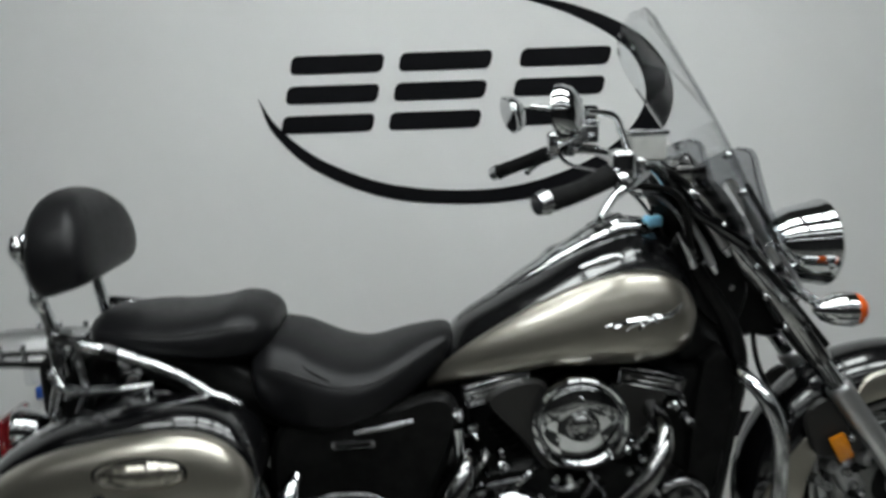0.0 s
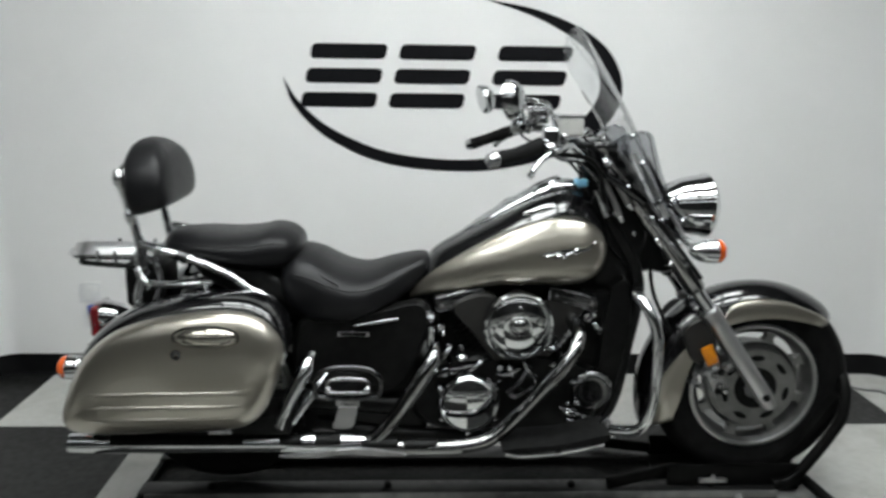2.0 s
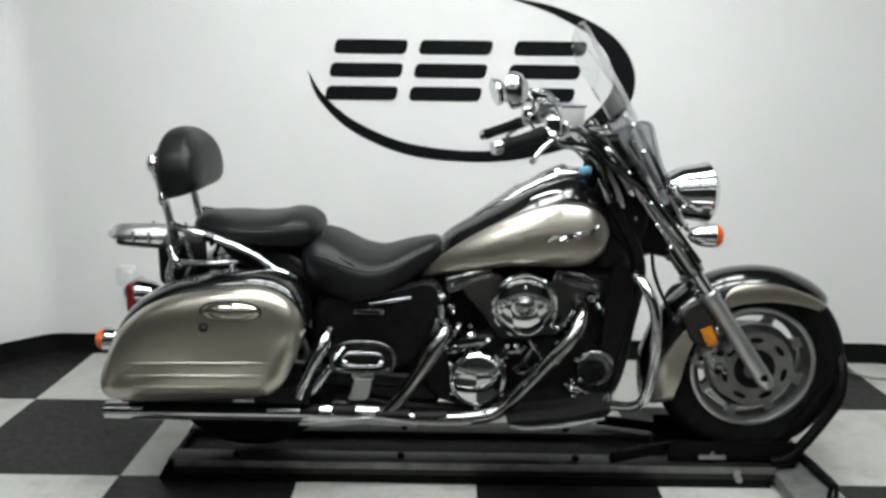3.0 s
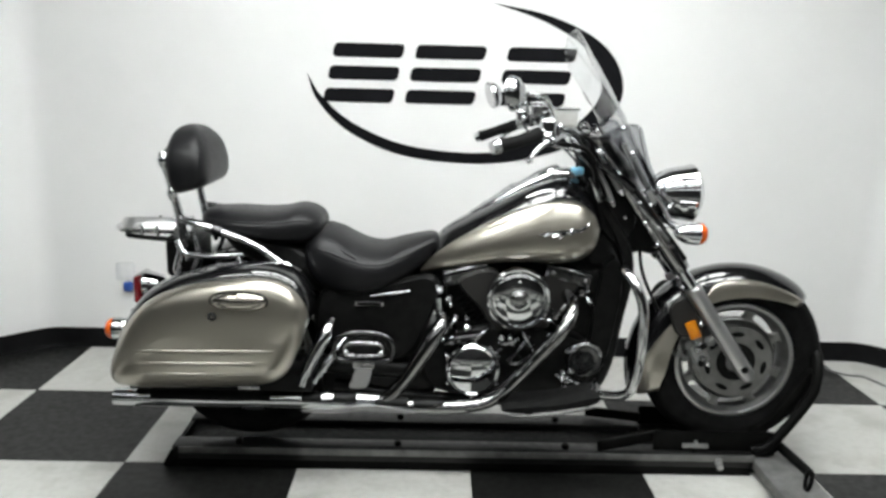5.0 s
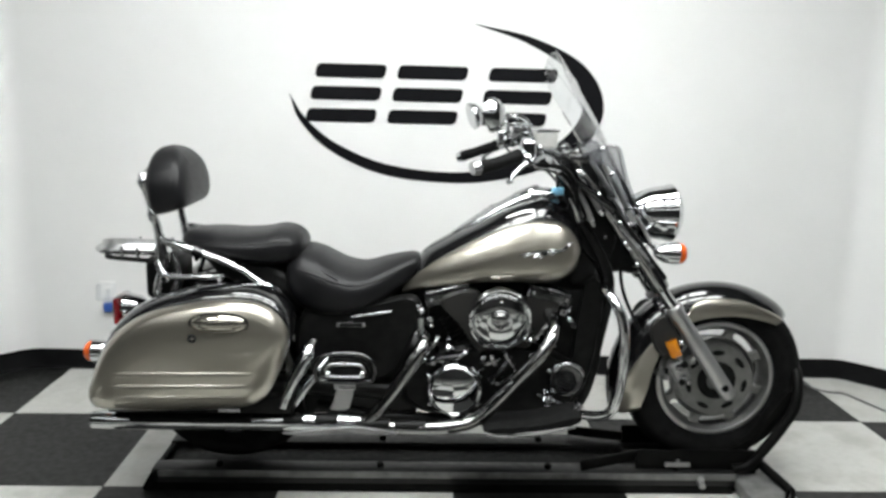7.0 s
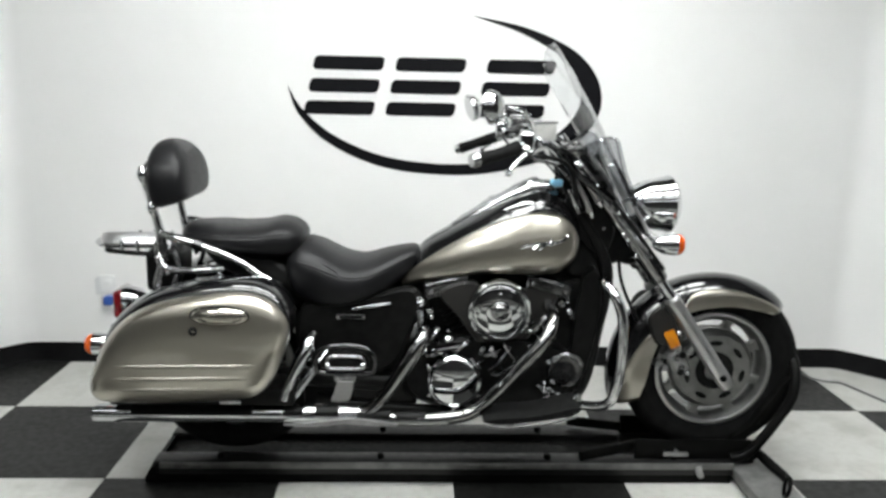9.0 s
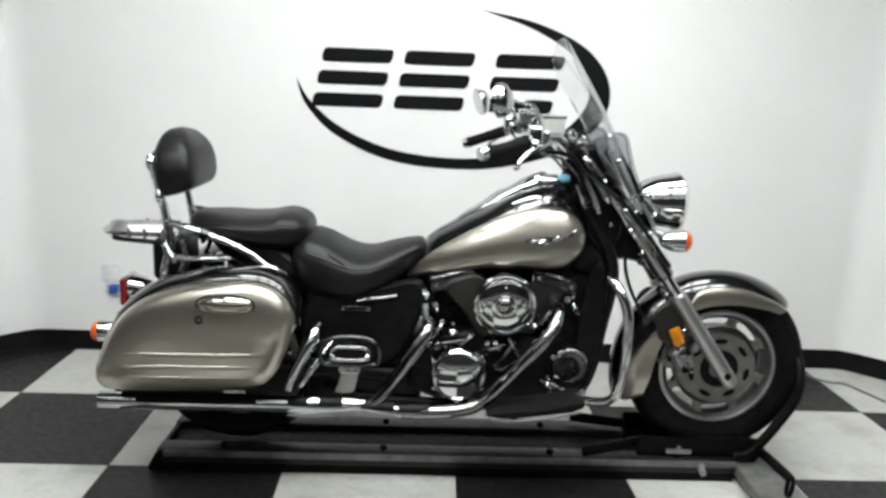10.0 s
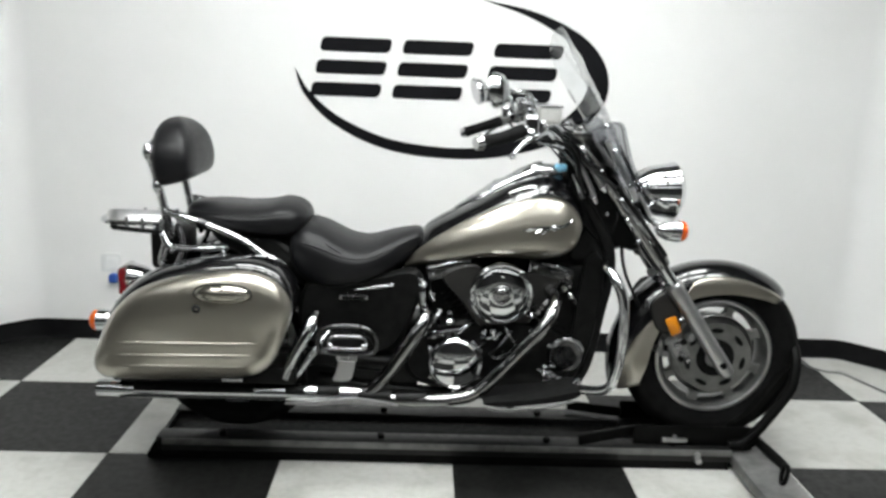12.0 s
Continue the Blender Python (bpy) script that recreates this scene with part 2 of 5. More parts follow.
def tube(pts, r, n=8, seg=12, closed=False, bm=None, smooth=True, ends=True):
    """A round tube along a smooth line; r is one radius or one for each given point."""
    bm = bm or bmesh.new()
    rad = r if isinstance(r, (list, tuple)) else [r] * len(pts)
    if smooth:
        line = spline(pts, n, closed)
        rr = spline([(q, 0, 0) for q in rad], n, closed)
        rr = [q.x for q in rr]
    else:
        line, rr = [Vector(q) for q in pts], list(rad)
    k = len(line)
    up = Vector((0.13, 0.31, 0.94))
    rings = []
    for i, p in enumerate(line):
        a = line[(i - 1) % k] if closed or i > 0 else p
        b = line[(i + 1) % k] if closed or i < k - 1 else p
        d = (b - a).normalized()
        side = d.cross(up)
        if side.length < 1e-3:
            side = d.cross(Vector((1, 0, 0)))
        side.normalize()
        up = side.cross(d).normalized()
        rings.append([p + (side * math.cos(t) + up * math.sin(t)) * rr[i] for t in [2 * math.pi * s / seg for s in range(seg)]])
    if closed:
        rings.append(rings[0])
        skin(bm, rings, cap=False)
        bmesh.ops.remove_doubles(bm, verts=bm.verts, dist=1e-6)
    else:
        skin(bm, rings, cap=ends)
    return bm


def lathe(centre, axis, profile, n=40, bm=None, caps=True):
    """Turns (distance along the axis, radius) rows round the axis."""
    bm = bm or bmesh.new()
    axis = Vector(axis).normalized()
    u = axis.orthogonal().normalized()
    v = axis.cross(u)
    c = Vector(centre)
    rings = [[c + axis * h + (u * math.cos(t) + v * math.sin(t)) * max(r, 1e-4) for t in [2 * math.pi * i / n for i in range(n)]] for h, r in profile]
    return skin(bm, rings, cap=caps)


def oval(hy, hz, n=28, p=2.4):
    out = []
    for i in range(n):
        t = 2 * math.pi * i / n
        c, s = math.cos(t), math.sin(t)
        out.append((math.copysign(abs(c) ** (2 / p), c) * hy, math.copysign(abs(s) ** (2 / p), s) * hz))
    return out


def along_x(rows, p=2.4, n=28, bm=None):
    """A body from rows of (x, z low, z high, half width), rounded across."""
    bm = bm or bmesh.new()
    return skin(bm, [[(x, MID + y, (lo + hi) / 2 + z) for y, z in oval(w, (hi - lo) / 2, n, p)] for x, lo, hi, w in rows])


def at(x, out, z):
    """A point of the motorcycle: along it, out to its right side, and up."""
    return Vector((x, MID - out, z))


def plate(outline, y0, y1, bevel=0.0, n=4, bm=None):
    """A smooth outline in x and z, given thickness between two places across."""
    bm = bm or bmesh.new()
    pts = spline([(x, 0, z) for x, z in outline], n, True)
    c = sum(pts, Vector()) / len(pts)
    sgn = 1 if y1 > y0 else -1
    steps = [(y0 + sgn * 0, -bevel), (y0 + sgn * bevel, 0), (y1 - sgn * bevel, 0), (y1, -bevel)] if bevel else [(y0, 0), (y1, 0)]
    rings = []
    for y, grow in steps:
        ring = []
        for q in pts:
            d = q - c
            ring.append((q.x + d.x / d.length * grow, y, q.z + d.z / d.length * grow))
        rings.append(ring)
    return skin(bm, rings)


# ---------------------------------------------------------------- the room
def room():
    t = 0.12
    # unseen hall walls, added dark so that chrome and paint mirror darkness
    for name, lo, hi, mat, label in (
        ("wall_far_west", (WEST - t, REAR, 0), (WEST, BAY, TOP), REARWALL, "unseen dark wall added to keep reflections dark"),
        ("wall_far_east", (EAST, REAR, 0), (EAST + t, BAY, TOP), REARWALL, "unseen dark wall added to keep reflections dark"),
        ("wall_front_west", (WEST - t, BAY, 0), (LEFT - SPLAY, BAY + t, TOP), REARWALL, "unseen dark wall added to keep reflections dark"),
        ("wall_front_east", (RIGHT + SPLAY, BAY, 0), (EAST + t, BAY + t, TOP), REARWALL, "unseen dark wall added to keep reflections dark"),
        ("wall_rear", (WEST - t, REAR - t, 0), (EAST + t, REAR, TOP), REARWALL, "unseen dark wall added to keep reflections dark"),
    ):
        tagged(link(name, block(lo, hi), mat), label, "wall", kind="structure")
    # one white wall: flat back, softly bent into two sides splayed at half a right angle
    def bend(cx, way):
        out = []
        for k in range(-1, 12):
            u = k / 10
            w0, w2 = ((1 - u) ** 2, u ** 2) if 0 <= u <= 1 else ((1.25, 0) if u < 0 else (0, 1.25))
            out.append((cx + way * 0.06 * (0.707 * w0 - w2), BACK - 0.06 * 0.707 * w0))
        return out
    line = [(LEFT - SPLAY, BAY)] + bend(LEFT, -1) + bend(RIGHT, 1)[::-1] + [(RIGHT + SPLAY, BAY)]
    behind = [(RIGHT + SPLAY + 0.085, BAY + 0.085), (RIGHT + 0.05, BACK + t), (LEFT - 0.05, BACK + t), (LEFT - SPLAY - 0.085, BAY + 0.085)]
    bm = skin(bmesh.new(), [[(x, y, z) for x, y in line + behind] for z in (0, TOP)])
    tagged(link("wall_back", bm, WALL), "smooth white painted wall with splayed sides behind the motorcycle", "wall", kind="structure")
    # unseen ceiling, its board darkened to dim what the pipes reflect
    tagged(link("ceiling", block((WEST - t, REAR - t, TOP), (EAST + t, BACK + t, TOP + t)), CEIL), "unseen ceiling kept dark for the reflections, with panel and strip lamps", "ceiling", kind="structure")
    # coved vinyl skirting: a thin strip with a small toe
    h = 0.094
    prof = [(0.0, h), (0.004, h - 0.001), (0.005, 0.02), (0.008, 0.008), (0.018, 0.001), (0.018, 0.0), (0.0, 0.0)]
    rings = []
    for k, (x, y) in enumerate(line):
        (ax, ay), (bx, by) = line[max(k - 1, 0)], line[min(k + 1, len(line) - 1)]
        run = Vector((bx - ax, by - ay)).normalized()
        rings.append([(x + run.y * d, y - run.x * d, z) for d, z in prof])
    tagged(link("baseboard", skin(bmesh.new(), rings), SKIRT), "black coved vinyl skirting along the white wall", "baseboard", kind="structure")


def lamps():
    """Square panels over the bay and rows of strip lamps in the hall in front of it."""
    for x, y in [(0.29 + 0.63 * k, -0.2) for k in range(4)] + [(-0.34 + 0.63 * k, -1.3) for k in range(6)]:
        f = thing("ceiling_light", x, y, TOP, "white square panel lamp fixed under the ceiling", "ceiling light", "ceiling panel lamps")
        for lo, hi in (((-0.29, -0.29), (-0.26, 0.29)), ((0.26, -0.29), (0.29, 0.29)), ((-0.26, -0.29), (0.26, -0.26)), ((-0.26, 0.26), (0.26, 0.29))):
            part("frame_strip", block((x + lo[0], y + lo[1], TOP - 0.06), (x + hi[0], y + hi[1], TOP), 0.003), WHITEPLASTIC, f)
        part("diffuser", block((x - 0.258, y - 0.258, TOP - 0.05), (x + 0.258, y + 0.258, TOP - 0.03)), PANEL_GLOW, f, "glowing white diffuser")
    for y in (-2.3, -4.3):
        for x in (-1.38, -0.08, 1.22, 2.52, 3.82):
            f = thing("strip_light", x, y, TOP, "long white strip lamp fixed under the ceiling", "ceiling light", "ceiling strip lamps")
            part("housing", block((x - 0.61, y - 0.15, TOP - 0.05), (x + 0.61, y + 0.15, TOP), 0.006), WHITEPLASTIC, f)
            for k in (-0.068, 0.068):
                part("lamp_cover", block((x - 0.585, y + k - 0.045, TOP - 0.07), (x + 0.585, y + k + 0.045, TOP - 0.045), 0.012, 2), GLOW, f, "glowing white cover")


room()
lamps()


# ---------------------------------------------------------------- mark on the wall
def emblem():
    y = BACK
    e = thing("wall_emblem", 1.22, y, 1.3, "large black mark with a sweeping oval stroke on white wall", "wall sign")
    line = [(0.487, 1.336, 0.0), (0.545, 1.222, 0.028), (0.69, 1.095, 0.044), (0.94, 0.995, 0.05), (1.27, 0.966, 0.05), (1.53, 1.005, 0.062),
            (1.75, 1.095, 0.085), (1.875, 1.225, 0.1), (1.885, 1.36, 0.092), (1.79, 1.495, 0.062), (1.58, 1.603, 0.032), (1.33, 1.667, 0.0)]
    pts = spline(line, 10)
    bm = bmesh.new()
    rings = []
    for i, q in enumerate(pts):
        a, b = pts[max(i - 1, 0)], pts[min(i + 1, len(pts) - 1)]
        d = Vector((b.x - a.x, b.y - a.y)).normalized()
        nx, nz, w = -d.y, d.x, max(q.z, 0.001) / 2
        rings.append([(q.x + nx * w, y - 0.003, q.y + nz * w), (q.x - nx * w, y - 0.003, q.y - nz * w), (q.x - nx * w, y, q.y - nz * w), (q.x + nx * w, y, q.y + nz * w)])
    skin(bm, rings)
    part("oval_stroke", bm, VINYL, e)
    # three marks of slanted bars, drawn as plain shapes
    slant = 0.22
    for left, right in ((0.58, 0.90), (0.955, 1.275), (1.375, 1.69)):
        for z in (1.243, 1.344, 1.445):
            c = (left + right) / 2 + (z - 1.344) * slant + 0.006
            hw, hh = (right - left) / 2, 0.031
            shape = []
            for sx, sz in ((-1, -1), (1, -1), (1, 1), (-1, 1)):
                for k in range(5):
                    ang = math.atan2(sz, sx) + radians(-45 + 22.5 * k)
                    r = 0.02
                    px_ = sx * (hw - r) + r * math.cos(ang)
                    pz_ = sz * (hh - r) + r * math.sin(ang)
                    shape.append((c + px_ + pz_ * slant, z + pz_))
            bm = bmesh.new()
            skin(bm, [[(a, yy, b) for a, b in shape] for yy in (y, y - 0.003)])
            part("bar", bm, VINYL, e)


emblem()


# ---------------------------------------------------------------- motorcycle
BIKE = thing("motorcycle", 1.3, MID, 0.08, "black and champagne touring motorcycle with windshield on a low lift", "motorcycle")
AXLE, HUB_Z, REAR_X = 2.135, 0.393, 0.46


def wheel(name, x, radius, rim_r, half, disc_sides):
    z = HUB_Z
    w = part(name, lathe((x, MID, z), (0, 1, 0), [(-0.055, 0.03), (-0.055, 0.045), (-0.02, 0.055), (0.02, 0.055), (0.055, 0.045), (0.055, 0.03)]), ALLOY, BIKE, "cast alloy wheel hub")
    # tyre with a rounded crown and side walls
    prof = []
    for k in range(25):
        a = radians(-118 + 236 * k / 24)
        prof.append((math.sin(a) * half, (radius + rim_r) / 2 + 0.01 + math.cos(a) * ((radius - rim_r) / 2 - 0.01) if abs(a) < 1.6 else rim_r + 0.012 + 0.04 * (1 + math.cos(a))))
    prof = [(-half * 0.78, rim_r - 0.006)] + prof + [(half * 0.78, rim_r - 0.006)]
    prof = prof + [prof[0]]
    tyre = part("tyre", lathe((x, MID, z), (0, 1, 0), prof, 72, caps=False), RUBBER, w, "black rubber tyre")
    # tread grooves stand as shallow ribs round the crown
    for off in (-0.028, 0.0, 0.028):
        bm = lathe((x, MID, z), (0, 1, 0), [(off - 0.009, radius - 0.012), (off - 0.008, radius - 0.001 - abs(off) * 0.25), (off + 0.008, radius - 0.001 - abs(off) * 0.25), (off + 0.009, radius - 0.012)], 72, caps=False)
        part("tread_rib", bm, RUBBER, w)
    rim = [(-half * 0.78, rim_r - 0.001), (-half * 0.78, rim_r - 0.013), (-half * 0.55, rim_r - 0.021), (-0.02, rim_r - 0.032), (0.02, rim_r - 0.032), (half * 0.55, rim_r - 0.021), (half * 0.78, rim_r - 0.013), (half * 0.78, rim_r - 0.001), (0, rim_r - 0.016)]
    ring = part("rim", lathe((x, MID, z), (0, 1, 0), rim + [rim[0]], 72, caps=False), CAST, w, "dull cast wheel rim")
    for sgn in (1, -1):
        lip = [(-sgn * (half * 0.79 + math.cos(radians(q)) * 0.006), rim_r - 0.005 + math.sin(radians(q)) * 0.0085) for q in range(0, 361, 45)]
        part("rim_lip", lathe((x, MID, z), (0, 1, 0), lip, 72, caps=False), SLIDER, ring, "polished rim lip")
    # cast centre with a raised border, held to the rim by eight short spokes
    centre = [(-0.008, 0.05), (-0.034, 0.052), (-0.03, 0.09), (-0.016, 0.122), (-0.014, 0.138), (-0.03, 0.1405), (-0.033, 0.145), (-0.03, 0.149), (-0.008, 0.15), (-0.008, 0.05)]
    part("wheel_centre", lathe((x, MID, z), (0, 1, 0), centre, 64, caps=False), CAST, w)
    for k in range(8):
        a = radians(45 * k + 73)
        bm = bmesh.new()
        rings = []
        for r, wd in ((0.143, 0.03), (0.15, 0.021), (0.162, 0.0145), (rim_r - 0.036, 0.0165), (rim_r - 0.02, 0.034)):
            c, s = math.cos(a), math.sin(a)
            rings.append([(x + c * r - s * o, MID + yy, z + s * r + c * o) for o, yy in ((-wd, -0.008), (wd, -0.008), (wd * 0.8, -0.03), (-wd * 0.8, -0.03))])
        skin(bm, rings)
        part("spoke", bm, CAST, w)
    for side in disc_sides:
        y = MID - side * 0.062
        d = part("brake_disc", lathe((x, y, z), (0, 1, 0), [(-0.0025, 0.062), (-0.0025, 0.128), (0.0025, 0.128), (0.0025, 0.062), (-0.0025, 0.062)], 60, caps=False), DISC, w, "drilled steel brake disc")
        carrier = lathe((x, y, z), (0, 1, 0), [(-0.004, 0.035), (-0.004, 0.068), (0.004, 0.068), (0.004, 0.035), (-0.004, 0.035)], 40, caps=False)
        part("disc_carrier", carrier, ENGINE, w)
        for k in range(7):
            a = radians(360 / 7 * k + 40)
            c, s = math.cos(a), math.sin(a)
            slot = bmesh.new()
            pts = []
            for j in range(12):
                t = 2 * math.pi * j / 12
                u, v = math.cos(t) * 0.023, math.sin(t) * 0.0095
                pts.append((x + c * (0.1 + v) - s * u, z + s * (0.1 + v) + c * u))
            skin(slot, [[(p, y - side * 0.0035 * q, r) for p, r in pts] for q in (0.6, 1.4)])
            part("disc_slot", slot, ENGINE, w)
    return w


wheel("front_wheel", AXLE, 0.317, 0.2055, 0.062, (1, -1))
wheel("rear_wheel", REAR_X, 0.313, 0.208, 0.075, (1,))


def fender(name, cx, cz, rows, mat, side_mat=None):
    """A mudguard swept round a wheel: rows of (degrees, crown radius, half width, skirt depth)."""
    degs = [r[0] for r in rows]
    rad, wid, dep = (curve_at(degs, [r[k] for r in rows]) for k in (1, 2, 3))
    steps = [degs[0] + (degs[-1] - degs[0]) * i / 44 for i in range(45)]

    def ring(d, lo, hi, grow, n=20):
        a = radians(d)
        c, s = math.cos(a), math.sin(a)
        out = []
        for k in range(n + 1):
            u = lo + (hi - lo) * k / n
            # u from -1 to 1 over the crown; past that, down the skirts
            v = min(max(u, -1), 1)
            ang = v * math.pi / 2
            y = (wid(d) + grow) * math.sin(ang)
            drop = min(0.085, 0.044 + dep(d))
            r = rad(d) - drop * (1 - math.cos(ang)) + grow * math.cos(ang)
            if abs(u) > 1:
                r -= (abs(u) - 1) * (0.05 + dep(d) - drop)
            out.append((cx + c * r, MID + y, cz + s * r))
        return out

    edge = curve_at((44, 104, 120, 136, 160, 185, 197), (0.74, 0.66, 0.94, 0.98, 0.88, 0.6, 0.5))

    def shell(lo, hi, grow):
        bm = bmesh.new()
        skin(bm, [ring(d, lo, hi, grow) for d in steps], loop=False, cap=False)
        return bm

    crown = part(name, shell(-1.8, 1.8, 0.0), mat, BIKE)
    crown.modifiers.new("thick", "SOLIDIFY").thickness = 0.004
    for sgn in (-1, 1):
        bm = bmesh.new()
        rings = []
        for d in steps:
            start = edge(d) if side_mat else 0.84
            rings.append(ring(d, sgn * start, sgn * 2.0, 0.003, 16))
        skin(bm, rings, loop=False, cap=False)
        p = part("fender_side", bm, side_mat or mat, crown, "champagne metallic side panel" if side_mat else "")
        p.modifiers.new("thick", "SOLIDIFY").thickness = 0.004
    return crown


fender("front_fender", AXLE, HUB_Z, [(44, 0.338, 0.05, 0.006), (52, 0.342, 0.075, 0.022), (70, 0.339, 0.085, 0.042), (95, 0.339, 0.088, 0.052), (125, 0.35, 0.088, 0.056), (160, 0.362, 0.09, 0.075), (185, 0.372, 0.088, 0.075), (201, 0.38, 0.08, 0.045)], BLACK, PAINT)
fender("rear_fender", REAR_X, HUB_Z, [(20, 0.34, 0.09, 0.03), (60, 0.35, 0.1, 0.06), (100, 0.355, 0.1, 0.07), (140, 0.37, 0.1, 0.06), (165, 0.39, 0.09, 0.03)], BLACK)


def fork():
    f = part("fork", tube([at(1.60, -0.11, 1.12), at(1.60, 0.11, 1.12)], 0.022, n=2), ENGINE, BIKE)
    foot, crown = (2.150, 0.375), (1.585, 1.165)
    for sgn in (1, -1):
        def on(t, out=0.118):
            return at(foot[0] + (crown[0] - foot[0]) * t, sgn * out, foot[1] + (crown[1] - foot[1]) * t)
        part("fork_slider", tube([on(-0.025), on(0.0), on(0.05), on(0.3), on(0.36), on(0.375)], [0.02, 0.026, 0.027, 0.027, 0.029, 0.024], n=5, seg=24), SLIDER, f, "polished silver fork slider")
        part("fork_tube", tube([on(0.36), on(0.5)], 0.021, n=2, seg=16), CHROME, f)
        part("fork_cover", tube([on(0.46), on(0.48), on(0.8), on(1.0), on(1.02)], [0.026, 0.031, 0.031, 0.029, 0.02], n=5, seg=20), PIPE, f, "dull chrome upper fork cover")
        part("axle_cap", lathe(at(AXLE, sgn * 0.142, 0.393), (0, -sgn, 0), [(0, 0.0125), (0.006, 0.012), (0.007, 0.008)], 16), ENGINE, f)
        # brake caliper with its bracket behind the leg
        bm = block((-0.04, -0.022, -0.026), (0.04, 0.022, 0.026), 0.009, 3)
        turn = Matrix.Translation(at(1.995, sgn * 0.078, 0.432)) @ pose(0, 0, 0, 0, 62, 0)
        bmesh.ops.transform(bm, matrix=turn, verts=bm.verts)
        cal = part("caliper", bm, ALLOY, f, "grey metal brake caliper")
        for x, z, r, o in ((1.985, 0.49, 0.011, 0.1), (2.032, 0.475, 0.013, 0.098), (1.93, 0.425, 0.012, 0.085), (1.955, 0.46, 0.014, 0.092), (1.95, 0.41, 0.01, 0.09)):
            part("caliper_lug", lathe(at(x, sgn * o, z), (0.15, -sgn, 0.2), [(-0.03, r), (-0.002, r * 1.05), (0.002, r), (0.002, r * 0.5), (-0.004, r * 0.45)], 14), ALLOY, cal)
        for x, z in ((2.003, 0.462), (2.0, 0.4)):
            part("caliper_bore", lathe(at(x, sgn * 0.103, z), (0, -sgn, 0), [(0, 0.0125), (0.004, 0.012), (0.005, 0.008)], 14), ENGINE, cal)
        for o in (-0.02, 0.02):
            c = turn @ Vector((o, -sgn * 0.02, 0))
            part("piston_cap", lathe(c, (0, -sgn, 0), [(0, 0.014), (0.008, 0.013), (0.01, 0.006)], 18), DULL_CHROME, cal)
        for o in (-0.045, 0.047):
            c = turn @ Vector((o, -sgn * 0.012, 0.01))
            part("caliper_bolt", lathe(c, (0, -sgn, 0), [(0, 0.008), (0.012, 0.008), (0.014, 0.004)], 8), CHROME, cal)
        part("caliper_arm", tube([at(2.02, sgn * 0.085, 0.47), at(2.05, sgn * 0.1, 0.5), at(2.06, sgn * 0.115, 0.505)], 0.012, n=4), ALLOY, f)
        bm = block((-0.019, -0.006, -0.032), (0.019, 0.006, 0.032), 0.004)
        bmesh.ops.transform(bm, matrix=Matrix.Translation(at(1.952, sgn * 0.13, 0.527)) @ pose(0, 0, 0, 0, -25, 0), verts=bm.verts)
        part("reflector", bm, YELLOW, f, "amber side reflector")
        # dark plate painting shade on the fender behind the fork
        part("fender_shade", plate([(1.872, 0.594), (1.932, 0.637), (1.99, 0.522), (1.912, 0.498)], MID - sgn * 0.104, MID - sgn * 0.116, 0.006), SATIN_BLACK, f, "dark plate for the shaded fender side behind the fork")
        # chrome stud added for the white highlight next to it
        part("highlight_stud", lathe(at(1.978, sgn * 0.118, 0.543), (0, -sgn, 0.2), [(0, 0.0085), (0.008, 0.008), (0.011, 0.003)], 12), CHROME, f)
    for t, w in ((0.83, 0.14), (0.99, 0.15)):
        x, z = foot[0] + (crown[0] - foot[0]) * t, foot[1] + (crown[1] - foot[1]) * t
        part("fork_clamp", block((x - 0.035, MID - w, z - 0.016), (x + 0.035, MID + w, z + 0.016), 0.01), PIPE, f)
    for sgn in (1, -1):
        part("fork_shroud", plate([(1.6, 1.03), (1.63, 1.04), (1.66, 1.02), (1.72, 0.95), (1.74, 0.88), (1.7, 0.8), (1.62, 0.86), (1.57, 0.98)], MID - sgn * 0.075, MID - sgn * 0.1, 0.008), ENGINE, f, "black shroud plate")
        for x, z in ((1.64, 0.96), (1.7, 0.9)):
            part("shroud_bolt", lathe(at(x, sgn * 0.098, z), (0, -sgn, 0), [(0, 0.008), (0.008, 0.007), (0.01, 0.003)], 10), DULL_CHROME, f)
    part("yoke_cover", plate([(1.64, 0.95), (1.74, 0.955), (1.785, 0.875), (1.84, 0.79), (1.815, 0.768), (1.765, 0.775), (1.72, 0.765), (1.68, 0.79), (1.65, 0.86)], MID - 0.068, MID + 0.068, 0.012, n=3), ENGINE, f, "black lower yoke cover")
    for x, z in ((1.755, 0.885), (1.79, 0.875), (1.8, 0.815), (1.84, 0.81), (1.765, 0.945)):
        part("yoke_bolt", lathe(at(x, 0.135, z), (0.1, -1, 0.25), [(-0.02, 0.007), (0.012, 0.0075), (0.017, 0.006), (0.019, 0.002)], 12), CHROME, f)
    part("head_tube", tube([at(1.66, 0, 0.93), at(1.575, 0, 1.11)], 0.04, n=2, seg=18), ENGINE, f)


fork()


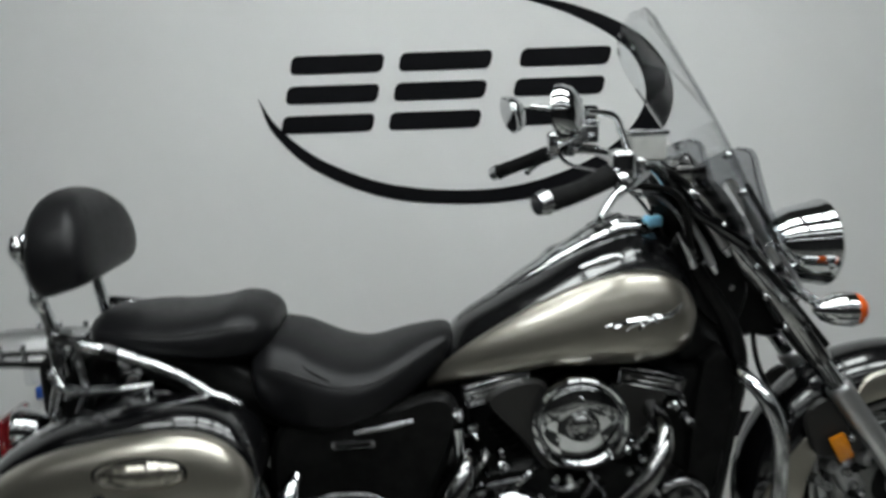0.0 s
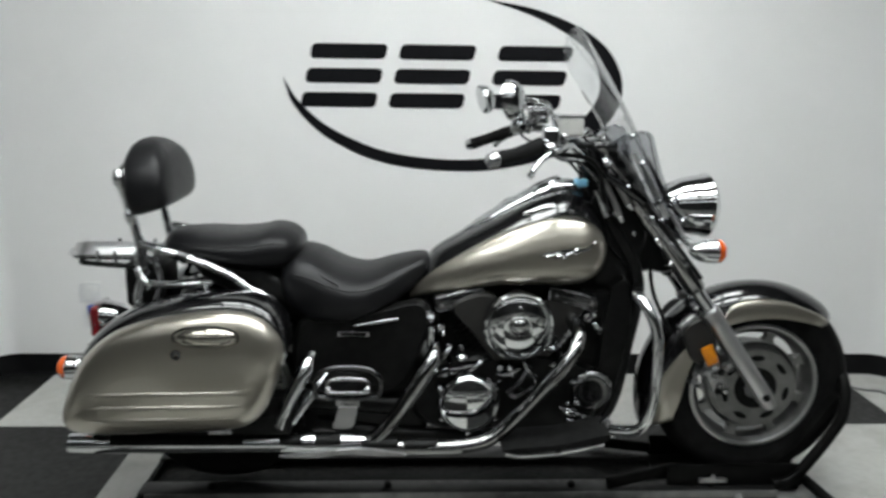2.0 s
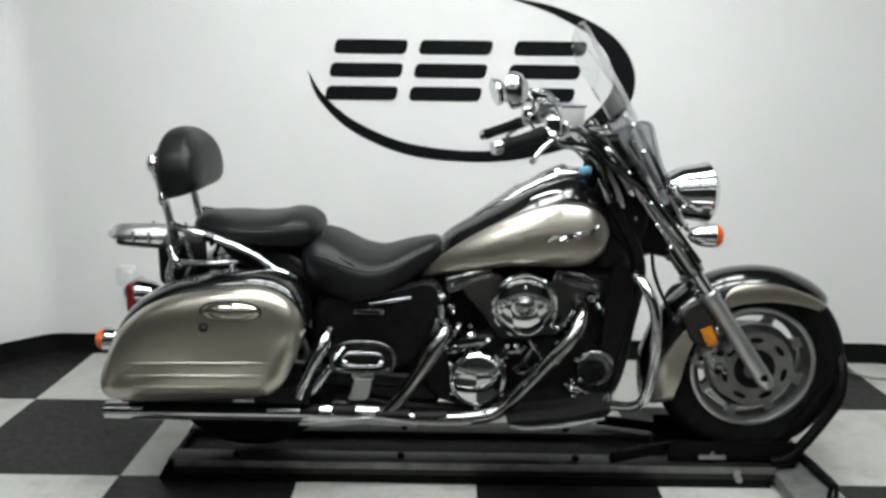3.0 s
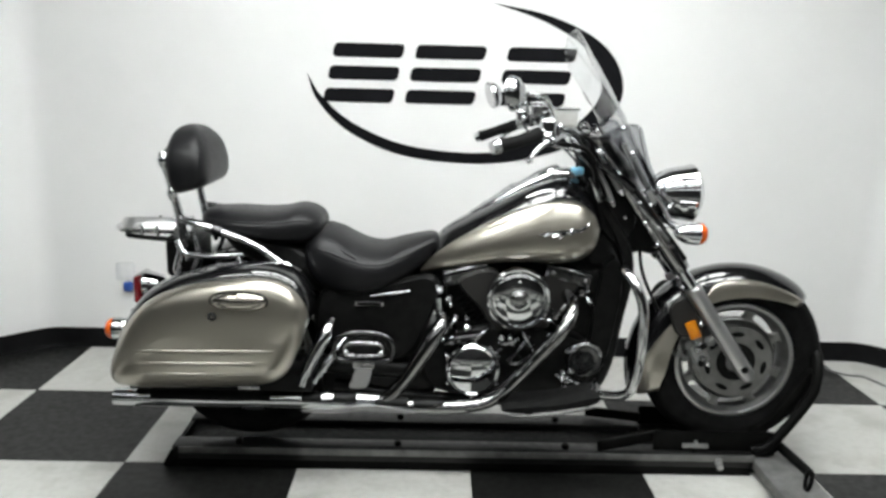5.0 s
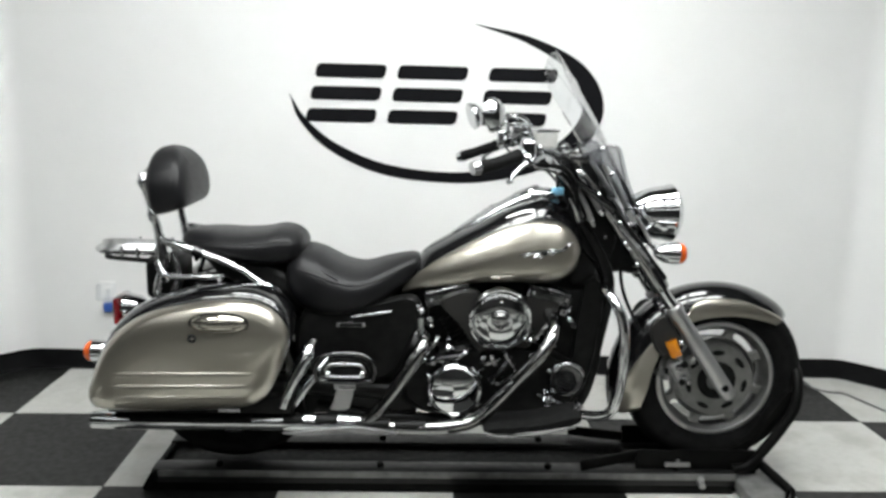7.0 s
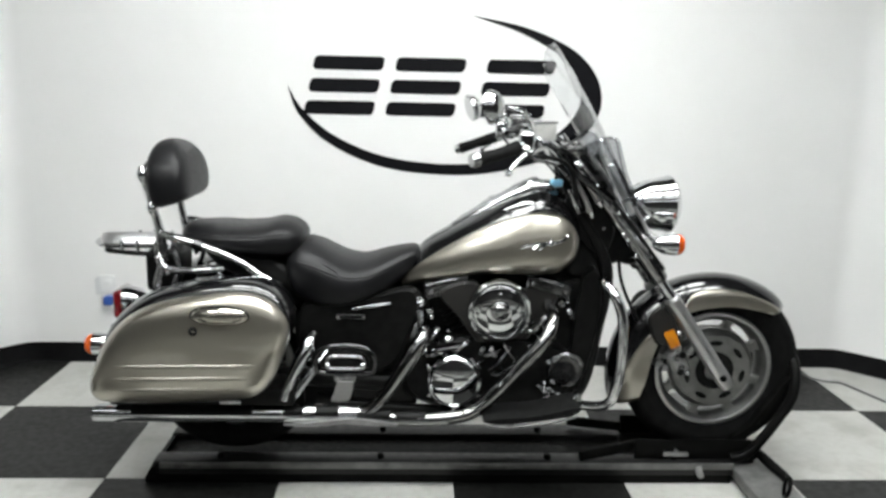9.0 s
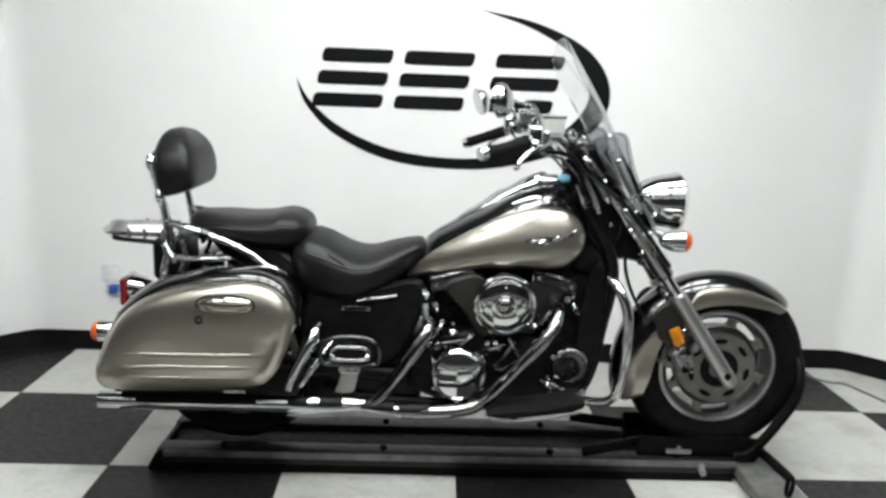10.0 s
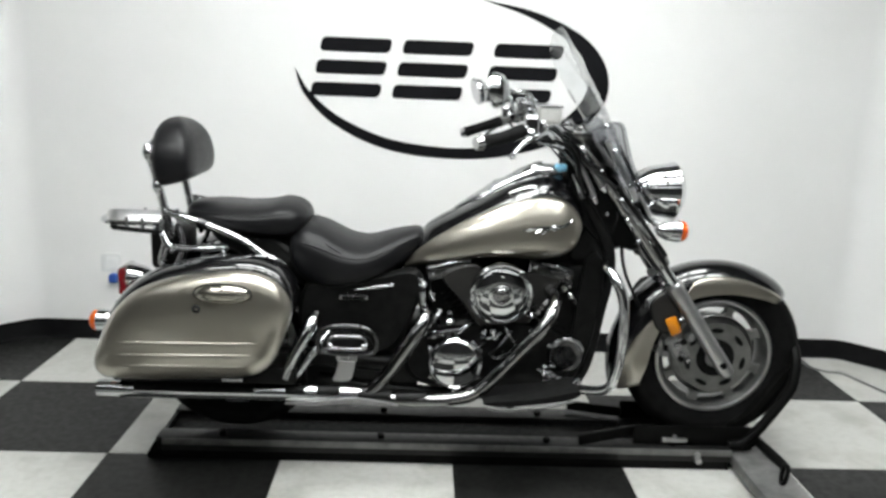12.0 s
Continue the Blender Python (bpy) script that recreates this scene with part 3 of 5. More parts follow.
def headlight():
    c = at(1.79, 0, 0.967)
    shell = [(0.0, 0.018), (0.004, 0.036), (0.03, 0.063), (0.07, 0.083), (0.11, 0.091), (0.137, 0.094), (0.142, 0.098), (0.155, 0.099), (0.16, 0.094)]
    h = part("headlight", lathe(c, (1, 0, 0.02), shell, 48), CHROME, BIKE, "round chrome headlight")
    part("lens", lathe(c + Vector((0.158, 0, 0.003)), (1, 0, 0.02), [(0, 0.093), (0.01, 0.084), (0.022, 0.062), (0.03, 0.03), (0.032, 0.001)], 40), CLEAR, h, "clear glass lens")
    part("headlight_bracket", block(at(1.76, 0.05, 0.93), at(1.84, -0.05, 0.96), 0.01), CHROME, h)
    part("signal_bar", tube([at(1.86, 0.22, 0.87), at(1.84, 0.1, 0.89), at(1.84, -0.1, 0.89), at(1.86, -0.22, 0.87)], 0.011), CHROME, h)
    for sgn in (1, -1):
        turn_signal(at(1.834, sgn * 0.2, 0.869), 1)


def turn_signal(c, way):
    prof = [(0.0, 0.006), (0.012, 0.02), (0.035, 0.031), (0.06, 0.035), (0.078, 0.036), (0.08, 0.034)]
    s = part("turn_signal", lathe(c, (way, 0, 0), prof, 28), CHROME, BIKE, "chrome bullet turn signal")
    part("signal_lens", lathe(c + Vector((way * 0.079, 0, 0)), (way, 0, 0), [(0, 0.0345), (0.012, 0.033), (0.022, 0.024), (0.026, 0.001)], 28), AMBER, s, "orange lens")


headlight()


def windshield():
    bm = bmesh.new()
    rows = []
    low, top = (1.798, 1.0), (1.522, 1.495)
    for j in range(25):
        v = j / 24
        cx = low[0] + (top[0] - low[0]) * v + 0.018 * math.sin(math.pi * v)
        cz = low[1] + (top[1] - low[1]) * v
        w = 0.21 * (0.72 + 0.42 * math.sin(min(v * 1.55, 1.35)) - 0.14 * v) * math.sqrt(max(1 - max(0, (v - 0.72) / 0.29) ** 2.6, 0.03))
        row = []
        for i in range(21):
            u = -1 + i / 10
            y = w * u
            back = 1.1 * y * y
            row.append((cx - back, MID + y, cz - back * 0.35))
        rows.append(row)
    skin(bm, rows, loop=False, cap=False)
    w = part("windshield", bm, CLEAR, BIKE, "clear curved acrylic windshield")
    w.modifiers.new("thick", "SOLIDIFY").thickness = 0.0025
    w.visible_shadow = False
    # smoky lower wings with their black arms
    outer = [(1.588, 1.152), (1.636, 1.19), (1.68, 1.203), (1.711, 1.192), (1.726, 1.145), (1.747, 1.08), (1.773, 1.02), (1.738, 0.992), (1.65, 1.07)]
    inner = [(1.655, 1.128), (1.663, 1.138), (1.674, 1.14), (1.686, 1.132), (1.692, 1.112), (1.7, 1.088), (1.705, 1.065), (1.694, 1.066), (1.672, 1.098)]
    for sgn in (1, -1):
        o, i = (spline([(x, 0, z) for x, z in q], 4, True) for q in (outer, inner))
        rings = [[at(p.x, sgn * 0.15, p.z), at(q.x, sgn * 0.152, q.z), at(q.x, sgn * 0.148, q.z), at(p.x, sgn * 0.146, p.z)] for p, q in zip(o, i)]
        bm = bmesh.new()
        skin(bm, rings + rings[:1], cap=False)
        part("screen_wing", bm, SMOKE, w, "smoky lower wing").visible_shadow = False
        part("wing_rim", tube([at(x + 0.003, sgn * 0.147, z) for x, z in outer[2:8]], [0.003, 0.006, 0.008, 0.008, 0.008, 0.005], n=5, seg=10), SMOKE, w, "thick smoky rim").visible_shadow = False
        part("screen_arm", tube([at(1.52, sgn * 0.15, 1.185), at(1.555, sgn * 0.155, 1.137), at(1.59, sgn * 0.155, 1.085), at(1.645, sgn * 0.155, 1.046), at(1.71, sgn * 0.15, 1.0)], [0.007, 0.011, 0.012, 0.013, 0.014], n=6), DARK_CHROME, w, "dark chrome screen arm")
        part("screen_strut", tube([at(1.71, sgn * 0.15, 1.0), at(1.78, sgn * 0.14, 0.92), at(1.9, sgn * 0.135, 0.77)], 0.008), ENGINE, w)
        part("screen_bracket", tube([at(1.63, sgn * 0.145, 1.07), at(1.73, sgn * 0.15, 0.95), at(1.84, sgn * 0.14, 0.83)], 0.008), DULL_CHROME, w)
        for x, z in ((1.587, 1.116), (1.694, 1.112), (1.73, 0.955), (1.655, 1.045), (1.66, 1.19)):
            part("screen_bolt", lathe(at(x, sgn * 0.16, z), (0, -sgn, 0.3), [(-0.014, 0.006), (0, 0.0075), (0.005, 0.0065), (0.006, 0.003)], 14), CHROME, w)


windshield()


def handlebar():
    RIGHT_BAR = [(1.243, 0.43, 1.148), (1.305, 0.40, 1.16), (1.37, 0.36, 1.18), (1.47, 0.25, 1.19), (1.55, 0.12, 1.13)]
    LEFT_BAR = [(1.25, -0.43, 1.113), (1.31, -0.40, 1.137), (1.38, -0.36, 1.165), (1.48, -0.25, 1.18), (1.55, -0.12, 1.13)]
    line = [at(*p) for p in RIGHT_BAR] + [at(1.56, 0, 1.11)] + [at(*p) for p in LEFT_BAR[::-1]]
    h = part("handlebar", tube(line, 0.0135, seg=14), CHROME, BIKE, "chrome handlebar")
    for sgn in (1, -1):
        g0, g1, g2 = [at(*p) for p in (RIGHT_BAR if sgn > 0 else LEFT_BAR)[:3]]
        part("grip", tube([g0, g1, g2], [0.02, 0.0185, 0.021], n=5, seg=18), GRIP, h, "black rubber grip")
        part("grip_end", tube([g0 + (g0 - g1) * 0.22, g0 + (g1 - g0) * 0.08], [0.018, 0.022], n=3, seg=18), CHROME, h)
        part("switch_box", block(at(1.375, sgn * 0.335 + 0.022, 1.165), at(1.42, sgn * 0.335 - 0.022, 1.225), 0.012, 3), CHROME, h, "chrome switch housing")
        part("master_cylinder", block(at(1.425, sgn * 0.27 + 0.03, 1.198), at(1.492, sgn * 0.27 - 0.03, 1.246), 0.007, 3), PALE if sgn > 0 else DULL_CHROME, h, "pale square fluid reservoir" if sgn > 0 else "square metal fluid reservoir")
        part("reservoir_lid", block(at(1.422, sgn * 0.27 + 0.032, 1.246), at(1.495, sgn * 0.27 - 0.032, 1.254), 0.003, 2), CHROME, h)
        part("lever", tube([at(1.45, sgn * 0.31, 1.175), at(1.415, sgn * 0.35, 1.165), at(1.375, sgn * 0.38, 1.148), at(1.345, sgn * 0.415, 1.122), at(1.336, sgn * 0.43, 1.112)], [0.008, 0.009, 0.008, 0.007, 0.007], n=5), CHROME, h, "chrome hand lever")
        part("lever_ball", lathe(at(1.336, sgn * 0.43, 1.102), (0, 0, 1), [(0, 0.001), (0.002, 0.007), (0.008, 0.0105), (0.015, 0.008), (0.018, 0.001)], 14), CHROME, h)
        for x, o, z, r, l in ((1.405, 0.3, 1.19, 0.012, 0.02), (1.45, 0.285, 1.19, 0.011, 0.022), (1.47, 0.24, 1.215, 0.009, 0.02), (1.435, 0.325, 1.2, 0.008, 0.016), (1.395, 0.36, 1.172, 0.014, 0.018)):
            part("bar_fitting", lathe(at(x, sgn * o, z), (-0.3, -sgn, 0.35), [(-l, r), (0, r), (0.004, r * 0.85), (0.009, r * 0.8), (0.011, r * 0.3)], 14), CHROME, h)
        part("bar_clamp", tube([at(1.425, sgn * 0.31, 1.165), at(1.43, sgn * 0.305, 1.205)], 0.019, n=2, seg=16), DULL_CHROME, h)
        part("throttle_cable", tube([at(1.4, sgn * 0.33, 1.17), at(1.43, sgn * 0.3, 1.14), at(1.5, sgn * 0.22, 1.12), at(1.57, sgn * 0.15, 1.06), at(1.62, sgn * 0.11, 0.97)], 0.005, n=6, seg=8), DULL_CHROME, h)
        # mirror on a bent stem
        part("mirror_stem", tube([at(1.42, sgn * 0.305, 1.21), at(1.405, sgn * 0.31, 1.25), at(1.385, sgn * 0.325, 1.283), at(1.335, sgn * 0.345, 1.292)], 0.0065), CHROME, h)
        c = at(1.29, sgn * 0.36, 1.292) if sgn > 0 else at(1.285, -0.36, 1.272)
        ax = Vector((1, -0.5, 0.12) if sgn > 0 else (1, 0.28, 0.3)).normalized()
        side = ax.cross(Vector((0, 0, 1))).normalized()
        up = side.cross(ax)
        bm = bmesh.new()
        rings = [[c + ax * d + side * a * k + up * b * k for a, b in oval(0.05, 0.05, 28, 2.2)] for d, k in ((-0.008, 0.9), (-0.006, 1.0), (0.004, 1.0), (0.018, 0.85), (0.03, 0.5), (0.034, 0.05))]
        skin(bm, rings)
        m = part("mirror", bm, CHROME, h, "oval chrome mirror")
        bm = bmesh.new()
        skin(bm, [[c + ax * d + side * a * 0.9 + up * b * 0.9 for a, b in oval(0.05, 0.05, 28, 2.2)] for d in (-0.0095, -0.0085)])
        part("mirror_glass", bm, CHROME, m, "mirror glass")
    # cables that run down beside the head tube
    for o, dx in ((0.1, 0.0), (0.07, 0.02), (-0.08, 0.01)):
        part("cable", tube([at(1.44, o * 2.4, 1.19), at(1.56 + dx, o * 1.6, 1.15), at(1.66 + dx, o, 1.02), at(1.7 + dx, o * 0.8, 0.86), at(1.69 + dx, o * 0.7, 0.72)], 0.006), ENGINE, h, "black control cable")
    part("brake_hose", tube([at(1.42, 0.21, 1.14), at(1.48, 0.2, 1.139), at(1.539, 0.19, 1.124), at(1.575, 0.17, 1.077), at(1.6, 0.13, 0.99)], 0.0075), ENGINE, h, "black brake hose")
    # sleeved cables and clamp bars in front of the head tube
    for x0, z0, x1, z1, r, mat, label in ((1.587, 1.069, 1.649, 0.951, 0.0085, ALLOY, "grey cable sleeve"), (1.571, 1.032, 1.602, 0.965, 0.009, CHROME, "chrome cable sleeve"), (1.604, 1.087, 1.674, 0.988, 0.011, ALLOY, "grey cable sleeve"),
                                          (1.638, 1.133, 1.697, 1.052, 0.01, STEEL, "dull steel cable sleeve"), (1.622, 1.1, 1.7, 1.0, 0.008, STEEL, "dull steel cable sleeve"), (1.724, 0.989, 1.788, 0.857, 0.006, ALLOY, "grey cable sleeve"), (1.789, 0.977, 1.848, 0.879, 0.006, ALLOY, "grey cable sleeve")):
        a, b = at(x0, 0.13, z0), at(x1, 0.132, z1)
        sleeve = part("cable_sleeve", tube([a, a.lerp(b, 0.5) + Vector((0.002, -0.003, 0.002)), b], [r * 0.85, r, r], n=4, seg=10), mat, h, label)
        part("sleeve_end", tube([b - (b - a).normalized() * 0.008, b + (b - a).normalized() * 0.012], [r * 1.25, r * 0.9], n=2, seg=12), CHROME, sleeve)
    for sgn in (1, -1):
        part("screen_bar", tube([at(1.673, sgn * 0.132, 1.142), at(1.745, sgn * 0.132, 1.026), at(1.785, sgn * 0.13, 0.955)], [0.008, 0.01, 0.009], n=5, seg=12), SLIDER, h, "brushed metal windshield bar")
        part("screen_bar", tube([at(1.716, sgn * 0.125, 1.125), at(1.765, sgn * 0.125, 1.04), at(1.785, sgn * 0.125, 1.0)], 0.006, n=4, seg=10), DARK_CHROME, h, "dark windshield bar")
        for x, z in ((1.605, 1.109), (1.683, 1.019), (1.744, 0.952), (1.824, 0.879), (1.853, 0.813), (1.856, 0.779), (1.809, 0.85)):
            part("clamp_bolt", lathe(at(x, sgn * 0.142, z), (0, -sgn, 0.25), [(-0.025, 0.008), (0.0, 0.0085), (0.004, 0.007), (0.006, 0.002)], 12), DULL_CHROME, h)
    part("brake_hose", tube([at(1.79, 0.03, 0.9), at(1.77, 0.06, 0.8), at(1.785, 0.07, 0.7), at(1.84, 0.09, 0.58)], 0.006), ENGINE, h, "black brake hose")


handlebar()


# tank: rounded body, champagne flanks, chrome console
TX = (1.03, 1.1, 1.19, 1.285, 1.36, 1.42, 1.49, 1.56, 1.61, 1.645)
tank_top = curve_at(TX, (0.725, 0.822, 0.882, 0.936, 0.98, 1.008, 1.03, 1.016, 0.968, 0.89))
tank_low = curve_at(TX, (0.68, 0.694, 0.712, 0.727, 0.731, 0.731, 0.731, 0.742, 0.776, 0.84))
tank_half = curve_at(TX, (0.062, 0.099, 0.132, 0.16, 0.176, 0.184, 0.187, 0.175, 0.14, 0.055))


def tank_side(x, z):
    lo, hi = tank_low(x), tank_top(x)
    c = lo + 0.32 * (hi - lo)
    k, p = ((z - c) / (hi - c), 2.0) if z > c else ((c - z) / (c - lo), 2.6)
    return tank_half(x) * (1 - min(k, 0.9995) ** p) ** (1 / p)


def tank_ring(x, n=44):
    lo, hi = tank_low(x), tank_top(x)
    zs = [lo + (hi - lo) * (0.5 - 0.5 * math.cos(math.pi * i / n)) for i in range(n + 1)]
    right = [at(x, tank_side(x, z), z) for z in zs]
    left = [at(x, -tank_side(x, z), z) for z in zs[::-1]]
    return right + left


def tank():
    xs = [1.03 + (1.645 - 1.03) * (0.5 - 0.5 * math.cos(math.pi * i / 80)) for i in range(81)]
    t = part("fuel_tank", skin(bmesh.new(), [tank_ring(x) for x in xs]), BLACK, BIKE, "glossy black teardrop fuel tank")
    hi = curve_at((1.034, 1.07, 1.115, 1.189, 1.278, 1.367, 1.457, 1.532, 1.584, 1.607, 1.614), (0.706, 0.748, 0.788, 0.838, 0.89, 0.932, 0.955, 0.953, 0.92, 0.885, 0.866))
    lo = curve_at((1.034, 1.07, 1.118, 1.192, 1.285, 1.36, 1.44, 1.52, 1.565, 1.598, 1.614), (0.69, 0.696, 0.706, 0.722, 0.737, 0.741, 0.743, 0.752, 0.77, 0.808, 0.85))
    for sgn in (1, -1):
        bm = bmesh.new()
        rings = []
        for i in range(49):
            x = 1.034 + (1.614 - 1.034) * (0.5 - 0.5 * math.cos(math.pi * i / 48))
            rings.append([at(x, sgn * (tank_side(x, lo(x) + (hi(x) - lo(x)) * k / 16) + 0.0042 + 0.0015 * math.sin(math.pi * k / 16)), lo(x) + (hi(x) - lo(x)) * k / 16) for k in range(17)])
        skin(bm, rings, loop=False, cap=False)
        p = part("tank_flank", bm, PAINT, t, "champagne metallic flank")
        p.modifiers.new("thick", "SOLIDIFY").thickness = 0.003
        # winged badge as plain shapes
        b = part("tank_badge", lathe(at(1.512, sgn * (tank_side(1.512, 0.862) - 0.001), 0.862), (0, -sgn, 0.25), [(0, 0.013), (0.004, 0.0125), (0.008, 0.008), (0.0095, 0.001)], 24), CHROME, t, "chrome winged badge")
        for x1, z1, sag in ((1.392, 0.845, 0.004), (1.41, 0.836, 0.01), (1.44, 0.832, 0.01), (1.468, 0.834, 0.006), (1.578, 0.892, -0.008), (1.568, 0.876, -0.004), (1.553, 0.862, 0.004)):
            pts = []
            for k in range(5):
                x, zz = 1.512 + (x1 - 1.512) * k / 4, 0.863 + (z1 - 0.863) * k / 4 + sag * math.sin(math.pi * k / 4)
                pts.append(at(x, sgn * (tank_side(x, zz) + 0.003), zz))
            part("badge_feather", tube(pts, [0.006, 0.0065, 0.0055, 0.004, 0.0015], n=3, seg=8), CHROME, b)
    # console along the top with the speedometer
    rows = []
    for x, w, h in ((1.2, 0.02, 0.006), (1.25, 0.035, 0.012), (1.32, 0.045, 0.016), (1.4, 0.055, 0.02), (1.47, 0.06, 0.024), (1.53, 0.055, 0.02), (1.56, 0.03, 0.008)):
        rows.append((x, tank_top(x) - 0.03, tank_top(x) + h, w))
    part("console", along_x(rows, 2.6, 24), CHROME, t, "chrome tank console")
    part("speedometer", lathe((1.45, MID, tank_top(1.45) + 0.002), (-0.42, 0, 1), [(0, 0.05), (0.012, 0.05), (0.018, 0.045), (0.019, 0.03)], 32), CHROME, t)
    part("fuel_cap", lathe((1.33, MID, tank_top(1.33) + 0.004), (-0.62, 0, 1), [(0, 0.034), (0.008, 0.034), (0.012, 0.028), (0.013, 0.01)], 28), CHROME, t)
    part("chrome_trim", tube([at(1.37, 0.105, 0.957), at(1.44, 0.108, 0.975), at(1.50, 0.1, 0.972)], [0.004, 0.014, 0.006], n=6), CHROME, t)


tank()
tag = part("key_tag", block((1.53, MID - 0.045, 1.028), (1.568, MID - 0.015, 1.052), 0.004), SKYTAG, BIKE, "light blue paper tag on the key")


SEAT_SIDE = [(0.0, 1.0), (0.22, 0.995), (0.42, 0.975), (0.6, 0.93), (0.75, 0.86), (0.86, 0.775), (0.93, 0.7), (0.968, 0.63), (0.99, 0.54), (1.0, 0.42), (0.985, 0.27), (0.93, 0.13), (0.8, 0.03), (0.5, 0.0)]


def cushion(rows, dish=0.0, n=4):
    """A padded seat: a broad crowned top, a stitched shoulder and a side that rolls under."""
    lines = [spline([(r[0], r[1], r[2]) for r in rows], n), spline([(r[3], 0, 0) for r in rows], n)]
    side = spline([(a, b, 0) for a, b in SEAT_SIDE], 2)
    bm, rings = bmesh.new(), []
    for q, w in zip(*lines):
        half = [(w.x * k.x, q.y + (q.z - q.y) * (k.y - dish * max(0, 1 - k.x) * 0.5)) for k in side]
        rings.append([at(q.x, o, z) for o, z in half] + [at(q.x, -o, z) for o, z in half[:0:-1]])
    return skin(bm, rings)


part("key", tube([(1.545, MID - 0.03, 1.05), (1.549, MID - 0.03, 1.075)], [0.004, 0.007], n=2, seg=8), ENGINE, BIKE, "black ignition key")


def seats():
    rows = [(0.655, 0.74, 0.79, 0.10), (0.665, 0.70, 0.815, 0.14), (0.70, 0.655, 0.838, 0.165), (0.757, 0.632, 0.829, 0.18), (0.80, 0.63, 0.807, 0.187), (0.85, 0.635, 0.784, 0.187), (0.91, 0.65, 0.776, 0.175),
            (0.98, 0.675, 0.797, 0.142), (1.03, 0.71, 0.81, 0.108), (1.07, 0.745, 0.817, 0.08), (1.09, 0.765, 0.812, 0.06), (1.097, 0.78, 0.8, 0.03)]
    s = part("rider_seat", cushion(rows), HIDE, BIKE, "black leather-look rider saddle", 60)
    rows2 = [(0.31, 0.855, 0.87, 0.05), (0.318, 0.836, 0.882, 0.09), (0.345, 0.815, 0.888, 0.125), (0.42, 0.803, 0.891, 0.15), (0.5, 0.797, 0.888, 0.157), (0.575, 0.79, 0.894, 0.157), (0.625, 0.788, 0.905, 0.15), (0.67, 0.795, 0.899, 0.135), (0.7, 0.815, 0.88, 0.105), (0.712, 0.835, 0.86, 0.065)]
    p = part("passenger_seat", cushion(rows2), HIDE, BIKE, "black passenger pillion pad", 60)
    for sgn in (1, -1):
        for rr, xs, owner in ((rows, [0.7, 0.75, 0.8, 0.86, 0.92, 0.98, 1.03, 1.07], s), (rows2, [0.345, 0.42, 0.5, 0.575, 0.625, 0.67], p)):
            lo, hi, wd = (curve_at([r[0] for r in rr], [r[k] for r in rr]) for k in (1, 2, 3))
            part("seat_piping", tube([at(x, sgn * wd(x) * 0.935, lo(x) + (hi(x) - lo(x)) * 0.695) for x in xs], 0.0028), HIDE, owner)
        # bolster seam over the back of the saddle, and the lip of the pillion pad
        part("seat_seam", tube([at(0.728, sgn * 0.04, 0.838), at(0.745, sgn * 0.1, 0.818), at(0.775, sgn * 0.15, 0.783), at(0.83, sgn * 0.172, 0.754)], 0.002), HIDE, s)
        part("seat_seam", tube([at(0.64, sgn * 0.03, 0.904), at(0.645, sgn * 0.09, 0.889), at(0.655, sgn * 0.132, 0.858), at(0.672, sgn * 0.133, 0.828)], 0.002), HIDE, p)
    part("seat_pan", along_x([(0.39, 0.78, 0.83, 0.08), (0.43, 0.74, 0.83, 0.11), (0.6, 0.66, 0.82, 0.12), (0.72, 0.6, 0.72, 0.12)], 3), ENGINE, s)


seats()


